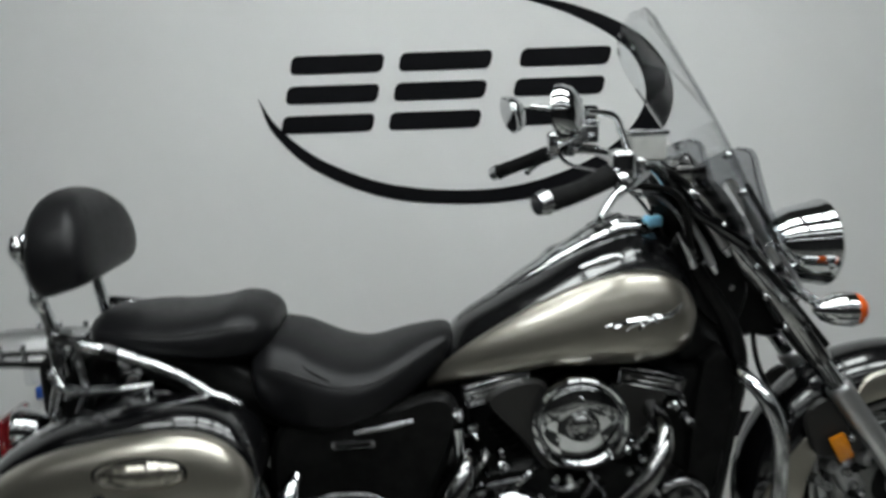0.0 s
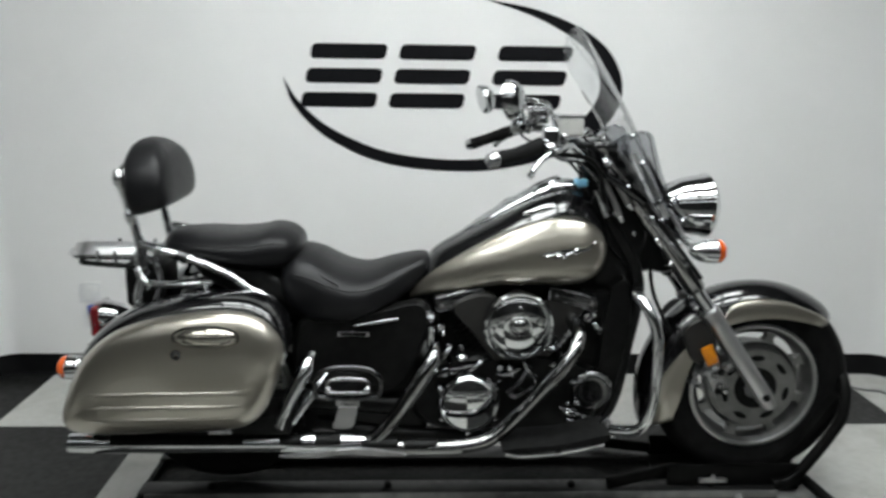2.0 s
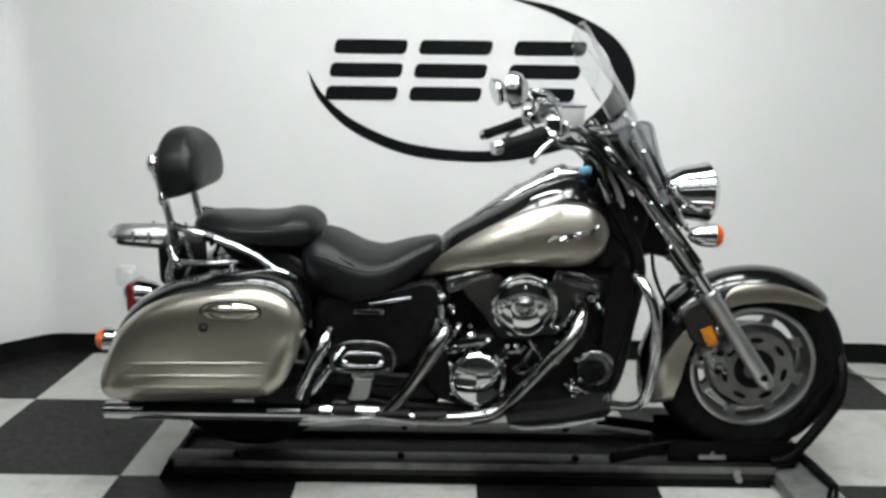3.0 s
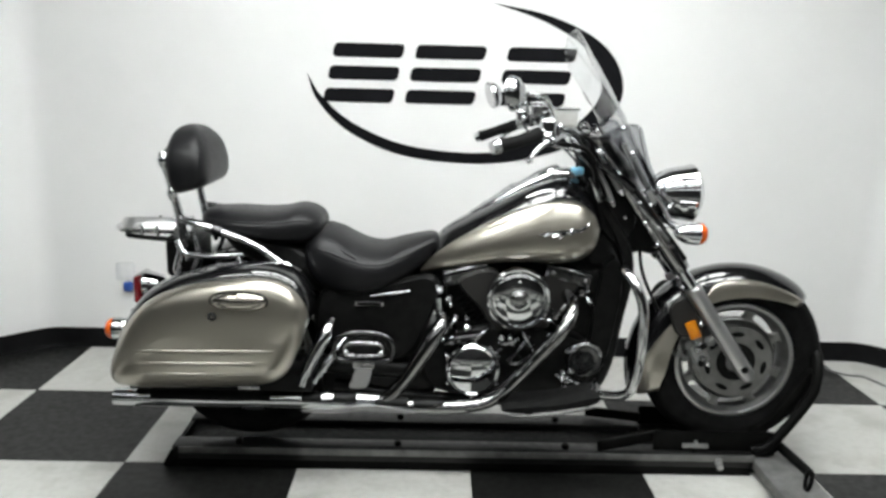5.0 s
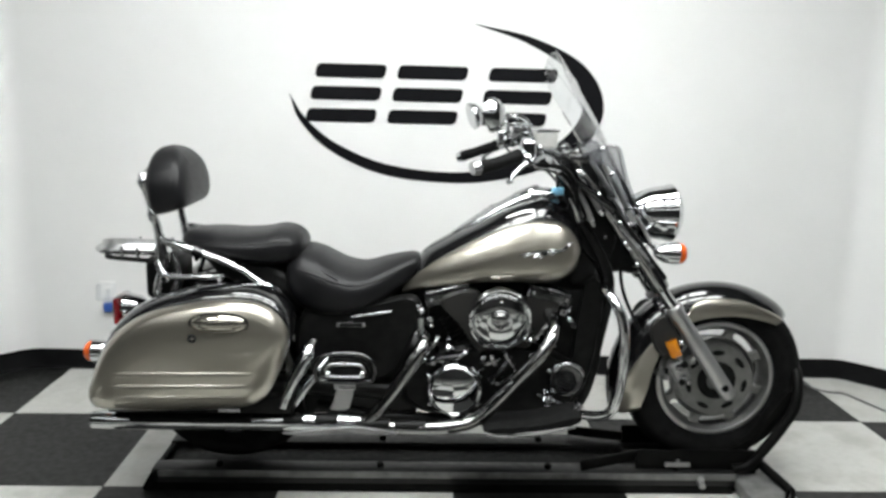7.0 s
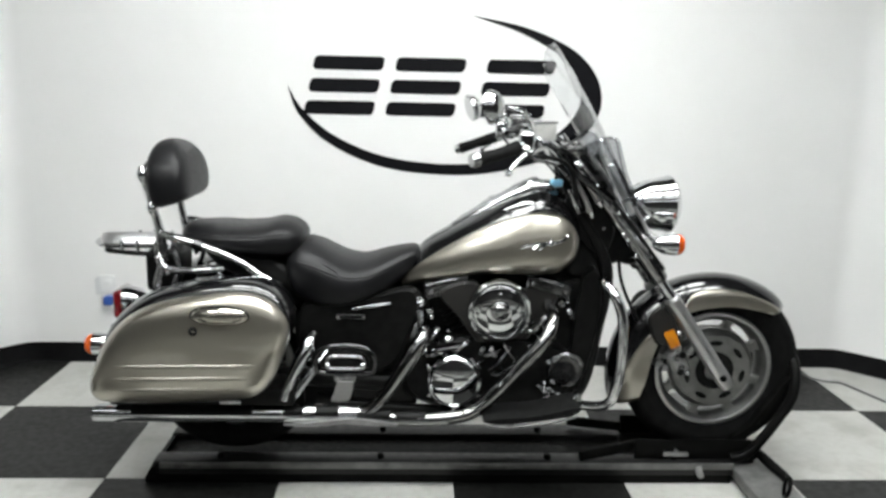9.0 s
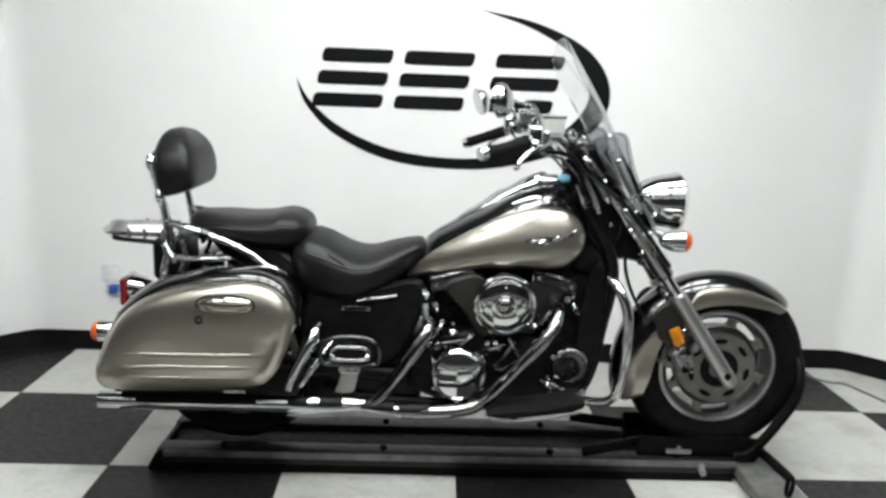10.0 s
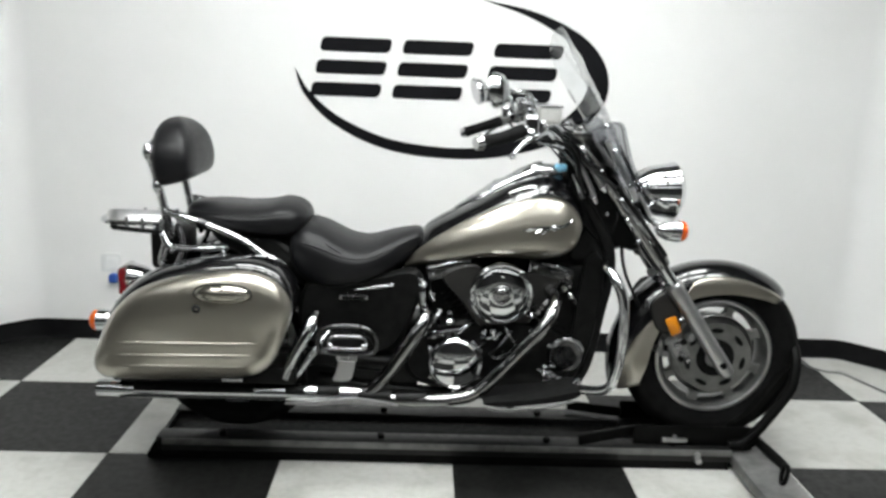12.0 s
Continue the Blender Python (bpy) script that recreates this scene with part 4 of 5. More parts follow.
def backrest():
    rows = [(0.957, 0.03, 0.11, 0.297), (0.962, 0.05, 0.148, 0.296), (0.985, 0.062, 0.172, 0.294), (1.03, 0.067, 0.178, 0.289), (1.08, 0.064, 0.162, 0.284), (1.115, 0.056, 0.132, 0.279), (1.142, 0.042, 0.09, 0.275), (1.156, 0.025, 0.05, 0.273), (1.161, 0.008, 0.02, 0.272)]
    line = [spline([(r[0], r[1], r[2]) for r in rows], 4), spline([(r[3], 0, 0) for r in rows], 4)]
    bm = bmesh.new()
    skin(bm, [[(c.x + x, MID + y, q.x + 0.3 * x * max(0, (1.161 - q.x) / 0.2)) for x, y in oval(q.y, q.z, 40, 4.6)] for q, c in zip(*line)])
    p = part("backrest_pad", bm, HIDE, BIKE, "black padded passenger backrest")
    for sgn in (1, -1):
        part("pad_seam", tube([(0.346, MID - sgn * 0.095, 0.986), (0.351, MID - sgn * 0.105, 1.014), (0.348, MID - sgn * 0.1, 1.068), (0.333, MID - sgn * 0.075, 1.118), (0.31, MID - sgn * 0.04, 1.145)], 0.0025), HIDE, p)
        part("sissy_bar", tube([at(0.276, sgn * 0.13, 0.78), at(0.26, sgn * 0.132, 0.87), at(0.248, sgn * 0.135, 0.93), at(0.233, sgn * 0.138, 1.0), at(0.223, sgn * 0.138, 1.055), at(0.225, sgn * 0.1, 1.09)], [0.013, 0.014, 0.013, 0.013, 0.016, 0.01], n=6), CHROME, p, "chrome backrest bar")
        part("bar_boss", tube([at(0.226, sgn * 0.15, 1.03), at(0.221, sgn * 0.153, 1.055), at(0.219, sgn * 0.15, 1.082)], [0.01, 0.017, 0.01], n=5, seg=16), CHROME, p, "bright chrome bar end")
        part("bar_boss", tube([at(0.25, sgn * 0.143, 0.925), at(0.244, sgn * 0.146, 0.95), at(0.24, sgn * 0.143, 0.972)], [0.011, 0.0165, 0.011], n=5, seg=16), CHROME, p)
        part("bar_bolt", lathe(at(0.223, sgn * 0.148, 1.052), (0, -sgn, 0), [(0, 0.018), (0.006, 0.017), (0.009, 0.01)], 16), CHROME, p)
    part("pad_bracket", block((0.213, MID - 0.13, 1.03), (0.235, MID + 0.13, 1.08), 0.006), CHROME, p)
    # luggage rack behind it
    r = part("luggage_rack", tube([at(0.27, 0.07, 0.82), at(0.1, 0.07, 0.82), at(0.04, 0.05, 0.816), at(0.014, 0, 0.814), at(0.04, -0.05, 0.816), at(0.1, -0.06, 0.818), at(0.27, -0.06, 0.818)], [0.016, 0.016, 0.012, 0.01, 0.011, 0.012, 0.012], n=8), CHROME, BIKE, "chrome luggage rack")
    for o in (-0.04, -0.012, 0.014, 0.042):
        bm = block((0.03 + abs(o) * 0.3, -0.0155, -0.005), (0.27, 0.0155, 0.005), 0.0045, 3)
        bmesh.ops.transform(bm, matrix=Matrix.Translation(at(0, o, 0.828 - 1.6 * o * o)) @ pose(0, 0, 0, math.degrees(3.2 * o), 0, 0), verts=bm.verts)
        part("rack_bar", bm, CHROME, r)
    # pale curved edge added on the near side as the chrome's highlight
    for sgn in (1,):
        arc = [radians(26 + 5 * k) for k in range(7)]
        bm = bmesh.new()
        skin(bm, [[at(x, sgn * (0.014 + math.cos(a) * r * w), 0.787 + math.sin(a) * r * (0.6 + 0.4 * w)) for r, order in ((0.085, 1), (0.081, -1)) for a in arc[::order]] for x, w in ((0.045, 0.7), (0.06, 0.88), (0.085, 0.97), (0.13, 1.0), (0.2, 1.0), (0.268, 1.0))])
        part("rack_highlight", bm, SATIN, r, "curved edge in pale metal for the rack's highlight")
    part("rack_rail", tube([at(0.26, 0.085, 0.785), at(0.1, 0.088, 0.797), at(0.065, 0.07, 0.8), at(0.06, 0, 0.8), at(0.065, -0.07, 0.8), at(0.1, -0.088, 0.797), at(0.26, -0.085, 0.785)], 0.008), ENGINE, r)
    for x in (0.12, 0.17, 0.23):
        for sgn in (1, -1):
            part("rack_post", tube([at(x, sgn * 0.088, 0.793), at(x, sgn * 0.088, 0.835)], 0.006, n=2), CHROME, r)
    for sgn in (1, -1):
        part("side_rail", tube([at(0.275, sgn * 0.15, 0.868), at(0.34, sgn * 0.165, 0.852), at(0.43, sgn * 0.175, 0.825), at(0.52, sgn * 0.18, 0.787), at(0.585, sgn * 0.18, 0.742), at(0.62, sgn * 0.18, 0.715), at(0.65, sgn * 0.17, 0.66)], [0.012, 0.013, 0.013, 0.013, 0.012, 0.018, 0.012], n=6), CHROME, r, "chrome grab rail")
        # coupling in darkened chrome, so the reflection on the rail breaks up
        part("rail_sleeve", tube([at(0.375, sgn * 0.17, 0.843), at(0.405, sgn * 0.1735, 0.833)], 0.0165, n=2, seg=16), DARK_CHROME, r, "rail coupling darkened to break the rail's highlight")
        part("rail_stay", tube([at(0.6, sgn * 0.17, 0.728), at(0.52, sgn * 0.165, 0.712), at(0.43, sgn * 0.16, 0.7)], 0.005, n=4), DULL_CHROME, r)
        for x, o, z in ((0.268, 0.152, 0.872), (0.258, 0.162, 0.79), (0.29, 0.17, 0.745), (0.33, 0.175, 0.69), (0.36, 0.178, 0.7), (0.255, 0.165, 0.7), (0.3, 0.165, 0.69), (0.455, 0.178, 0.745)):
            part("rail_bolt", lathe(at(x, sgn * o, z), (0, -sgn, 0.15), [(-0.01, 0.009), (0.0, 0.009), (0.006, 0.0075), (0.008, 0.003)], 12), CHROME, r)
        part("rail_clamp", tube([at(0.598, sgn * 0.185, 0.733), at(0.645, sgn * 0.185, 0.705)], 0.021, n=2, seg=16), CHROME, r)
        part("lower_rail", tube([at(0.255, sgn * 0.15, 0.80), at(0.275, sgn * 0.16, 0.765), at(0.32, sgn * 0.17, 0.754), at(0.4, sgn * 0.175, 0.757), at(0.47, sgn * 0.17, 0.762)], 0.0115), CHROME, r)
        part("rail_upright", tube([at(0.262, sgn * 0.14, 0.86), at(0.268, sgn * 0.148, 0.78), at(0.25, sgn * 0.15, 0.70), at(0.28, sgn * 0.15, 0.66)], 0.013), DULL_CHROME, r)
        part("rail_upright", tube([at(0.3, sgn * 0.14, 0.83), at(0.32, sgn * 0.15, 0.76), at(0.3, sgn * 0.15, 0.70)], 0.009), DULL_CHROME, r)
    part("tail_box", block((0.19, MID - 0.09, 0.66), (0.3, MID + 0.09, 0.80), 0.02, 3), ENGINE, r)


backrest()


def tail():
    part("tail_lamp", lathe(at(0.16, 0, 0.60), (-1, 0, 0.12), [(0, 0.03), (0.02, 0.045), (0.06, 0.05), (0.075, 0.052), (0.08, 0.05)], 28), CHROME, BIKE, "chrome tail lamp")
    part("tail_lens", block((0.066, MID - 0.06, 0.558), (0.09, MID + 0.06, 0.652), 0.01, 3), RED, BIKE, "red tail lens")
    part("licence_bracket", block((0.07, MID - 0.1, 0.44), (0.085, MID + 0.1, 0.55), 0.005), ENGINE, BIKE)
    part("signal_stay", tube([at(0.13, 0.22, 0.517), at(0.15, 0.1, 0.53), at(0.15, -0.1, 0.53), at(0.13, -0.22, 0.517)], 0.012), CHROME, BIKE)
    for sgn in (1, -1):
        turn_signal(at(0.135, sgn * 0.2, 0.517), -1)


tail()

BAG = [(0.099, 0.396), (0.091, 0.427), (0.103, 0.479), (0.127, 0.538), (0.157, 0.591), (0.197, 0.635), (0.246, 0.669), (0.314, 0.696), (0.399, 0.714), (0.476, 0.725), (0.544, 0.728), (0.603, 0.72),
       (0.653, 0.694), (0.687, 0.652), (0.697, 0.612), (0.69, 0.563), (0.669, 0.504), (0.644, 0.448), (0.616, 0.415), (0.572, 0.393), (0.493, 0.383), (0.318, 0.375), (0.197, 0.374), (0.128, 0.378)]
BAG_X, BAG_Z = 0.4, 0.555
# the lid's section: how far out, and how far in from its outline
LID = [(0.318, 0.006), (0.327, 0.0), (0.338, 0.001), (0.35, 0.006), (0.3605, 0.0145), (0.369, 0.026), (0.3755, 0.041), (0.38, 0.06), (0.3835, 0.084), (0.386, 0.112), (0.3875, 0.14), (0.388, 0.168)]


def lid_out(x, z):
    """How far out the lid's surface lies at a place of its face."""
    def inside(d):
        u, v = (x - BAG_X) / (1 - d / 0.3), (z - BAG_Z) / (1 - d / 0.173)
        odd = False
        for (ax, az), (bx, bz) in zip(BAG, BAG[1:] + BAG[:1]):
            ax, az, bx, bz = ax - BAG_X, az - BAG_Z, bx - BAG_X, bz - BAG_Z
            if (az > v) != (bz > v) and u < ax + (v - az) * (bx - ax) / (bz - az):
                odd = not odd
        return odd
    d = max([k * 0.002 for k in range(84) if inside(k * 0.002)], default=0.0)
    return float(np.interp(d, [r[1] for r in LID[1:]], [r[0] for r in LID[1:]]))


def saddlebag(sgn):
    pts = spline([(x, 0, z) for x, z in BAG], 4, True)
    bm = bmesh.new()
    body = [(0.13, 0.95, 0.004), (0.15, 0.985, 0.012), (0.2, 1.015, 0.022), (0.26, 1.022, 0.024), (0.3, 1.015, 0.017), (0.316, 1.004, 0.008), (0.322, 0.985, 0.0)]
    skin(bm, [[at(BAG_X + (q.x - BAG_X) * k, sgn * o, BAG_Z + (q.z - BAG_Z) * k + up) for q in pts] for o, k, up in body])
    b = part("saddlebag", bm, BLACK, BIKE, "hard saddlebag with a black body and champagne lid")
    bm = bmesh.new()
    skin(bm, [[at(BAG_X + (q.x - BAG_X) * (1 - d / 0.3), sgn * o, BAG_Z + (q.z - BAG_Z) * (1 - d / 0.173)) for q in pts] for o, d in LID])
    part("bag_lid", bm, PAINT, b, "champagne metallic lid")
    for z, x0, x1 in ((0.508, 0.15, 0.645), (0.468, 0.135, 0.632), (0.432, 0.13, 0.615)):
        line = [x0 + (x1 - x0) * k / 8 for k in range(9)]
        part("bag_rib", tube([at(x, sgn * (lid_out(x, z + 0.004 * k / 8) - 0.0062 + 0.0025 * math.sin(math.pi * k / 8)), z + 0.006 * k / 8) for k, x in enumerate(line)], 0.0075, n=3), PAINT, b, "raised rib")
    base_out = lid_out(0.5, 0.668) - 0.004
    bm = bmesh.new()
    rows = [(0.0, 1.0)] + [(0.028 * math.sqrt(1 - k * k), k) for k in (0.99, 0.96, 0.9, 0.8, 0.66, 0.5, 0.3, 0.1)]
    skin(bm, [[at(0.5 + a * k, sgn * (base_out + o), 0.667 + c * k) for a, c in oval(0.084, 0.03, 40, 2.3)] for o, k in rows])
    part("bag_handle", bm, POLISHED, b, "oval champagne lid handle")
    part("handle_gap", tube([at(0.5 + a, sgn * (base_out + 0.0035), 0.667 + c) for a, c in oval(0.086, 0.032, 20, 2.3)], 0.0022, n=2, seg=6, closed=True), ENGINE, b, "dark gap round the handle")
    part("bag_lock", lathe(at(0.422, sgn * (lid_out(0.422, 0.622) - 0.001), 0.622), (0, -sgn, 0), [(0, 0.014), (0.003, 0.014), (0.0035, 0.009), (0.001, 0.004)], 18), DARK_CHROME, b, "round dark lock")
    # black block added to keep the gap below the bag dark
    part("bag_gap_filler", block(at(0.125, sgn * 0.22 + 0.07, 0.345), at(0.7, sgn * 0.22 - 0.07, 0.402), 0.008), ENGINE, b, "black block filling the dark gap under the bag")
    part("bag_foot", block(at(0.475, sgn * 0.3 + 0.03, 0.365), at(0.545, sgn * 0.3 - 0.03, 0.385), 0.006), DULL_CHROME, b)
    return b


saddlebag(1)
saddlebag(-1)


def exhaust():
    for sgn in (1, -1):
        e = part("muffler", lathe(at(0.064, sgn * 0.25, 0.304), (1, 0, 0), [(0.012, 0.02), (0.0, 0.0235), (0.0, 0.0275), (0.02, 0.0285), (0.3, 0.0295), (0.72, 0.0295), (0.78, 0.0285), (0.85, 0.0255)], 32), CHROME, BIKE, "long chrome muffler")
        part("muffler_clamp", lathe(at(0.733, sgn * 0.25, 0.304), (1, 0, 0), [(0, 0.028), (0.001, 0.033), (0.025, 0.033), (0.026, 0.028)], 28), CHROME, e)
        # black arcs laid on the chrome as dark reflections under the bag
        for x0, x1 in ((0.185, 0.565), (0.665, 0.728), (0.765, 0.84)):
            arc = [radians(12 + 9 * k) for k in range(8)]
            bm = bmesh.new()
            skin(bm, [[at(x, sgn * (0.25 + math.cos(a) * r), 0.304 + math.sin(a) * r) for r, order in ((0.0306, 1), (0.027, -1)) for a in arc[::order]] for x in (x0, x1)])
            part("reflection_strip", bm, ENGINE, e, "black strip standing in for a dark reflection")
        if sgn > 0:
            part("header_pipe", tube([at(1.525, 0.12, 0.64), at(1.53, 0.2, 0.612), at(1.492, 0.248, 0.553), at(1.395, 0.255, 0.44), at(1.3, 0.26, 0.338), at(1.22, 0.265, 0.302), at(1.06, 0.262, 0.292), at(0.87, 0.25, 0.3)], [0.022, 0.022, 0.021, 0.021, 0.021, 0.021, 0.021, 0.024], n=8, seg=18), PIPE, e, "chrome header pipe")
            part("header_pipe", tube([at(1.115, 0.12, 0.575), at(1.11, 0.2, 0.56), at(1.08, 0.23, 0.512), at(1.01, 0.245, 0.40), at(0.94, 0.255, 0.32), at(0.877, 0.25, 0.303)], [0.018, 0.021, 0.025, 0.023, 0.021, 0.02], n=8, seg=18), PIPE, e)
            # same black arcs, painting dark reflections on the lower pipe run
            arc = [radians(8 + 10 * k) for k in range(9)]
            for x0, x1, zz in ((0.9, 1.005, 0.2985), (1.02, 1.12, 0.293)):
                bm = bmesh.new()
                skin(bm, [[at(x, 0.257 + math.cos(a) * r, zz + math.sin(a) * r) for r, order in ((0.0262, 1), (0.0225, -1)) for a in arc[::order]] for x in (x0, x1)])
                part("reflection_strip", bm, ENGINE, e)
    # clamps and slots of the heat shields
    for x0, x1, o, z0, z1, steps in ((1.502, 1.3, 0.252, 0.563, 0.338, (0.36, 0.52, 0.6, 0.68, 0.86)), (1.085, 0.94, 0.242, 0.52, 0.32, (0.2, 0.82))):
        ax = Vector((x1 - x0, 0, z1 - z0)).normalized()
        for k, t in enumerate(steps):
            c = at(x0 + (x1 - x0) * t, o, z0 + (z1 - z0) * t)
            part("shield_slot", tube([c + Vector((-0.008, -0.021, 0.006)) - ax * 0.009, c + Vector((-0.008, -0.021, 0.006)) + ax * 0.009], [0.003, 0.0045], n=2, seg=10), CHROME if k % 2 else ENGINE, e)
    part("pipe_guard", plate([(0.67, 0.292), (0.76, 0.3), (0.86, 0.315), (0.93, 0.312), (1.03, 0.294), (0.95, 0.293), (0.86, 0.297), (0.76, 0.288)], MID - 0.30, MID - 0.315, 0.002), ALLOY, BIKE, "bare metal heat guard")


exhaust()


def engine():
    case = part("crankcase", plate([(1.06, 0.32), (1.04, 0.42), (1.1, 0.5), (1.25, 0.53), (1.45, 0.53), (1.6, 0.48), (1.63, 0.38), (1.55, 0.29), (1.2, 0.275)], MID - 0.135, MID + 0.135, 0.02), ENGINE, BIKE, "black twin cylinder engine")
    # two finned cylinders in a V
    for tip in ((1.175, 0.71), (1.535, 0.71)):
        foot = Vector((1.355, MID, 0.44))
        ax = (Vector((tip[0], MID, tip[1])) - foot).normalized()
        side = Vector((0, 1, 0))
        acr = ax.cross(side)
        cyl = part("cylinder", tube([foot + ax * 0.05, foot + ax * 0.27], 0.062, n=2, seg=24), ENGINE, case)
        for k in range(9):
            d = 0.085 + k * 0.019
            bm = bmesh.new()
            skin(bm, [[foot + ax * (d + h) + side * a * g + acr * b * g for a, b in oval(0.105, 0.078, 24, 3.4)] for h, g in ((0, 0.97), (0.0015, 1.0), (0.0055, 1.0), (0.007, 0.97))])
            part("fin", bm, ENGINE, cyl)
        part("head", tube([foot + ax * 0.255, foot + ax * 0.30], 0.082, n=2, seg=24), ENGINE, cyl)
    for c, tilt, label in (((1.19, 0.70), 14, "black rocker cover"), ((1.53, 0.70), -14, "black rocker cover")):
        m = Matrix.Translation((c[0], MID, c[1])) @ pose(0, 0, 0, 0, -tilt, 0)
        bm = block((-0.085, -0.125, -0.03), (0.075, 0.125, 0.026), 0.014, 3)
        bmesh.ops.transform(bm, matrix=m, verts=bm.verts)
        rc = part("rocker_cover", bm, BLACK, case, label)
        part("cover_cap", tube([m @ Vector(q) for q in ((-0.045, -0.122, 0.02), (0.0, -0.126, 0.022), (0.04, -0.122, 0.02))], [0.003, 0.006, 0.003], n=4), DULL_CHROME, rc, "thin metal strip along the upper edge")
        for z in (-0.016, -0.004, 0.008):
            part("cover_fin", tube([m @ Vector((-0.07, -0.124, z)), m @ Vector((0.06, -0.124, z))], 0.003, n=2, seg=8), BLACK, rc)
        for q in (-0.06, 0.052):
            part("cover_bolt", lathe(m @ Vector((q, -0.124, 0.0)), (0, -1, 0), [(0, 0.007), (0.006, 0.0065), (0.008, 0.003)], 10), DULL_CHROME, rc)
    # round air cleaner in the V
    ac = at(1.356, 0.12, 0.636)
    a = part("air_cleaner", lathe(ac, (0, -1, 0), [(0, 0.075), (0.0, 0.1), (0.05, 0.104), (0.06, 0.105), (0.067, 0.103), (0.0695, 0.099), (0.068, 0.094), (0.061, 0.0905), (0.059, 0.088), (0.0615, 0.0855), (0.0655, 0.076), (0.0685, 0.066), (0.0705, 0.054), (0.0716, 0.042), (0.0718, 0.036)], 72), CHROME, case, "round chrome air cleaner cover")
    part("cover_hub", lathe(ac + Vector((0, -0.07, 0)), (0, -1, 0), [(0, 0.036), (0.0, 0.033), (0.004, 0.0315), (0.0065, 0.027), (0.005, 0.022), (0.0085, 0.018), (0.011, 0.009), (0.0115, 0.001)], 40), DULL_CHROME, a)
    for k in range(3):
        ang = radians(90 + 120 * k)
        part("cover_bolt", lathe(ac + Vector((math.cos(ang) * 0.058, -0.067, math.sin(ang) * 0.058)), (0, -1, 0), [(0, 0.006), (0.004, 0.0055), (0.003, 0.002)], 12), CHROME, a)
    part("intake_plate", plate([(1.16, 0.68), (1.24, 0.72), (1.3, 0.7), (1.36, 0.56), (1.34, 0.5), (1.3, 0.5), (1.22, 0.6)], MID - 0.09, MID - 0.135, 0.008), SATIN_BLACK, case)
    part("intake_plate", plate([(1.56, 0.68), (1.5, 0.71), (1.44, 0.69), (1.38, 0.56), (1.4, 0.5), (1.46, 0.52), (1.52, 0.6)], MID - 0.09, MID - 0.125, 0.008), SATIN_BLACK, case)
    # two dark blocks added to fill bright gaps round the cylinders
    part("engine_filler", block((1.12, MID - 0.07, 0.5), (1.6, MID + 0.07, 0.775), 0.02, 2), ENGINE, case)
    part("front_filler", block((1.52, MID - 0.1, 0.3), (1.66, MID + 0.1, 0.72), 0.02, 2), ENGINE, case)
    # clutch and front covers
    cl = at(1.216, 0.13, 0.382)
    c = part("clutch_cover", lathe(cl, (0, -1, 0), [(0, 0.097), (0.025, 0.095), (0.038, 0.09), (0.043, 0.083), (0.04, 0.077), (0.046, 0.055), (0.05, 0.02), (0.0505, 0.001)], 56), CHROME, case, "round chrome clutch cover")
    for k in range(6):
        ang = radians(60 * k + 30)
        part("cover_bolt", lathe(cl + Vector((math.cos(ang) * 0.094, -0.02, math.sin(ang) * 0.094)), (0, -1, 0), [(0, 0.008), (0.012, 0.0075), (0.014, 0.003)], 12), CHROME, c)
    fc = Vector(at(1.59, 0.12, 0.418))
    f = part("front_cover", lathe(fc, (0, -1, 0), [(0, 0.064), (0.02, 0.062), (0.03, 0.055), (0.031, 0.044), (0.027, 0.03), (0.028, 0.001)], 40), BLACK, case, "round black front engine cover")
    # paler arc round the upper half of the cover only
    part("cover_lip", tube([fc + Vector((math.cos(radians(d)) * 0.057, -0.028, math.sin(radians(d)) * 0.057)) for d in range(150, 0, -15)], [0.005] + [0.009] * 8 + [0.005], n=3), DULL_CHROME, f, "grey metal lip round the upper half")
    for x, z in ((1.535, 0.342), (1.536, 0.316), (1.545, 0.38), (1.53, 0.45)):
        part("cover_bolt", lathe(at(x, 0.14, z), (0, -1, 0), [(0, 0.01), (0.012, 0.009), (0.015, 0.004)], 12), CHROME, f)
    for pts in (([at(1.27, 0.15, 0.46), at(1.29, 0.17, 0.43), at(1.3, 0.17, 0.4)]), ([at(1.33, 0.16, 0.42), at(1.36, 0.17, 0.45), at(1.4, 0.15, 0.5)]), ([at(1.12, 0.15, 0.47), at(1.16, 0.16, 0.49), at(1.24, 0.15, 0.5)])):
        part("oil_line", tube(pts, 0.008, n=5), DARK_CHROME, case)
    for x, z in ((1.13, 0.62), (1.155, 0.56), (1.2, 0.525), (1.17, 0.48), (1.31, 0.49), (1.35, 0.47), (1.5, 0.53), (1.52, 0.6), (1.47, 0.5), (1.09, 0.66), (1.1, 0.55)):
        part("engine_bolt", lathe(at(x, 0.13, z), (0, -1, 0), [(0, 0.01), (0.016, 0.01), (0.019, 0.005)], 12), CHROME, case)
    # clusters of fasteners, unions and small pipes between the covers
    rng = random.Random(4)
    for x0, x1, z0, z1, count in ((1.09, 1.2, 0.47, 0.57, 9), (1.28, 1.42, 0.41, 0.5, 10), (1.45, 1.54, 0.5, 0.6, 7), (1.46, 1.54, 0.3, 0.38, 6), (1.1, 1.14, 0.58, 0.66, 4), (1.56, 1.62, 0.6, 0.68, 4)):
        for k in range(count):
            x, z, r = rng.uniform(x0, x1), rng.uniform(z0, z1), rng.uniform(0.005, 0.011)
            out = 0.13 + rng.uniform(0.0, 0.02)
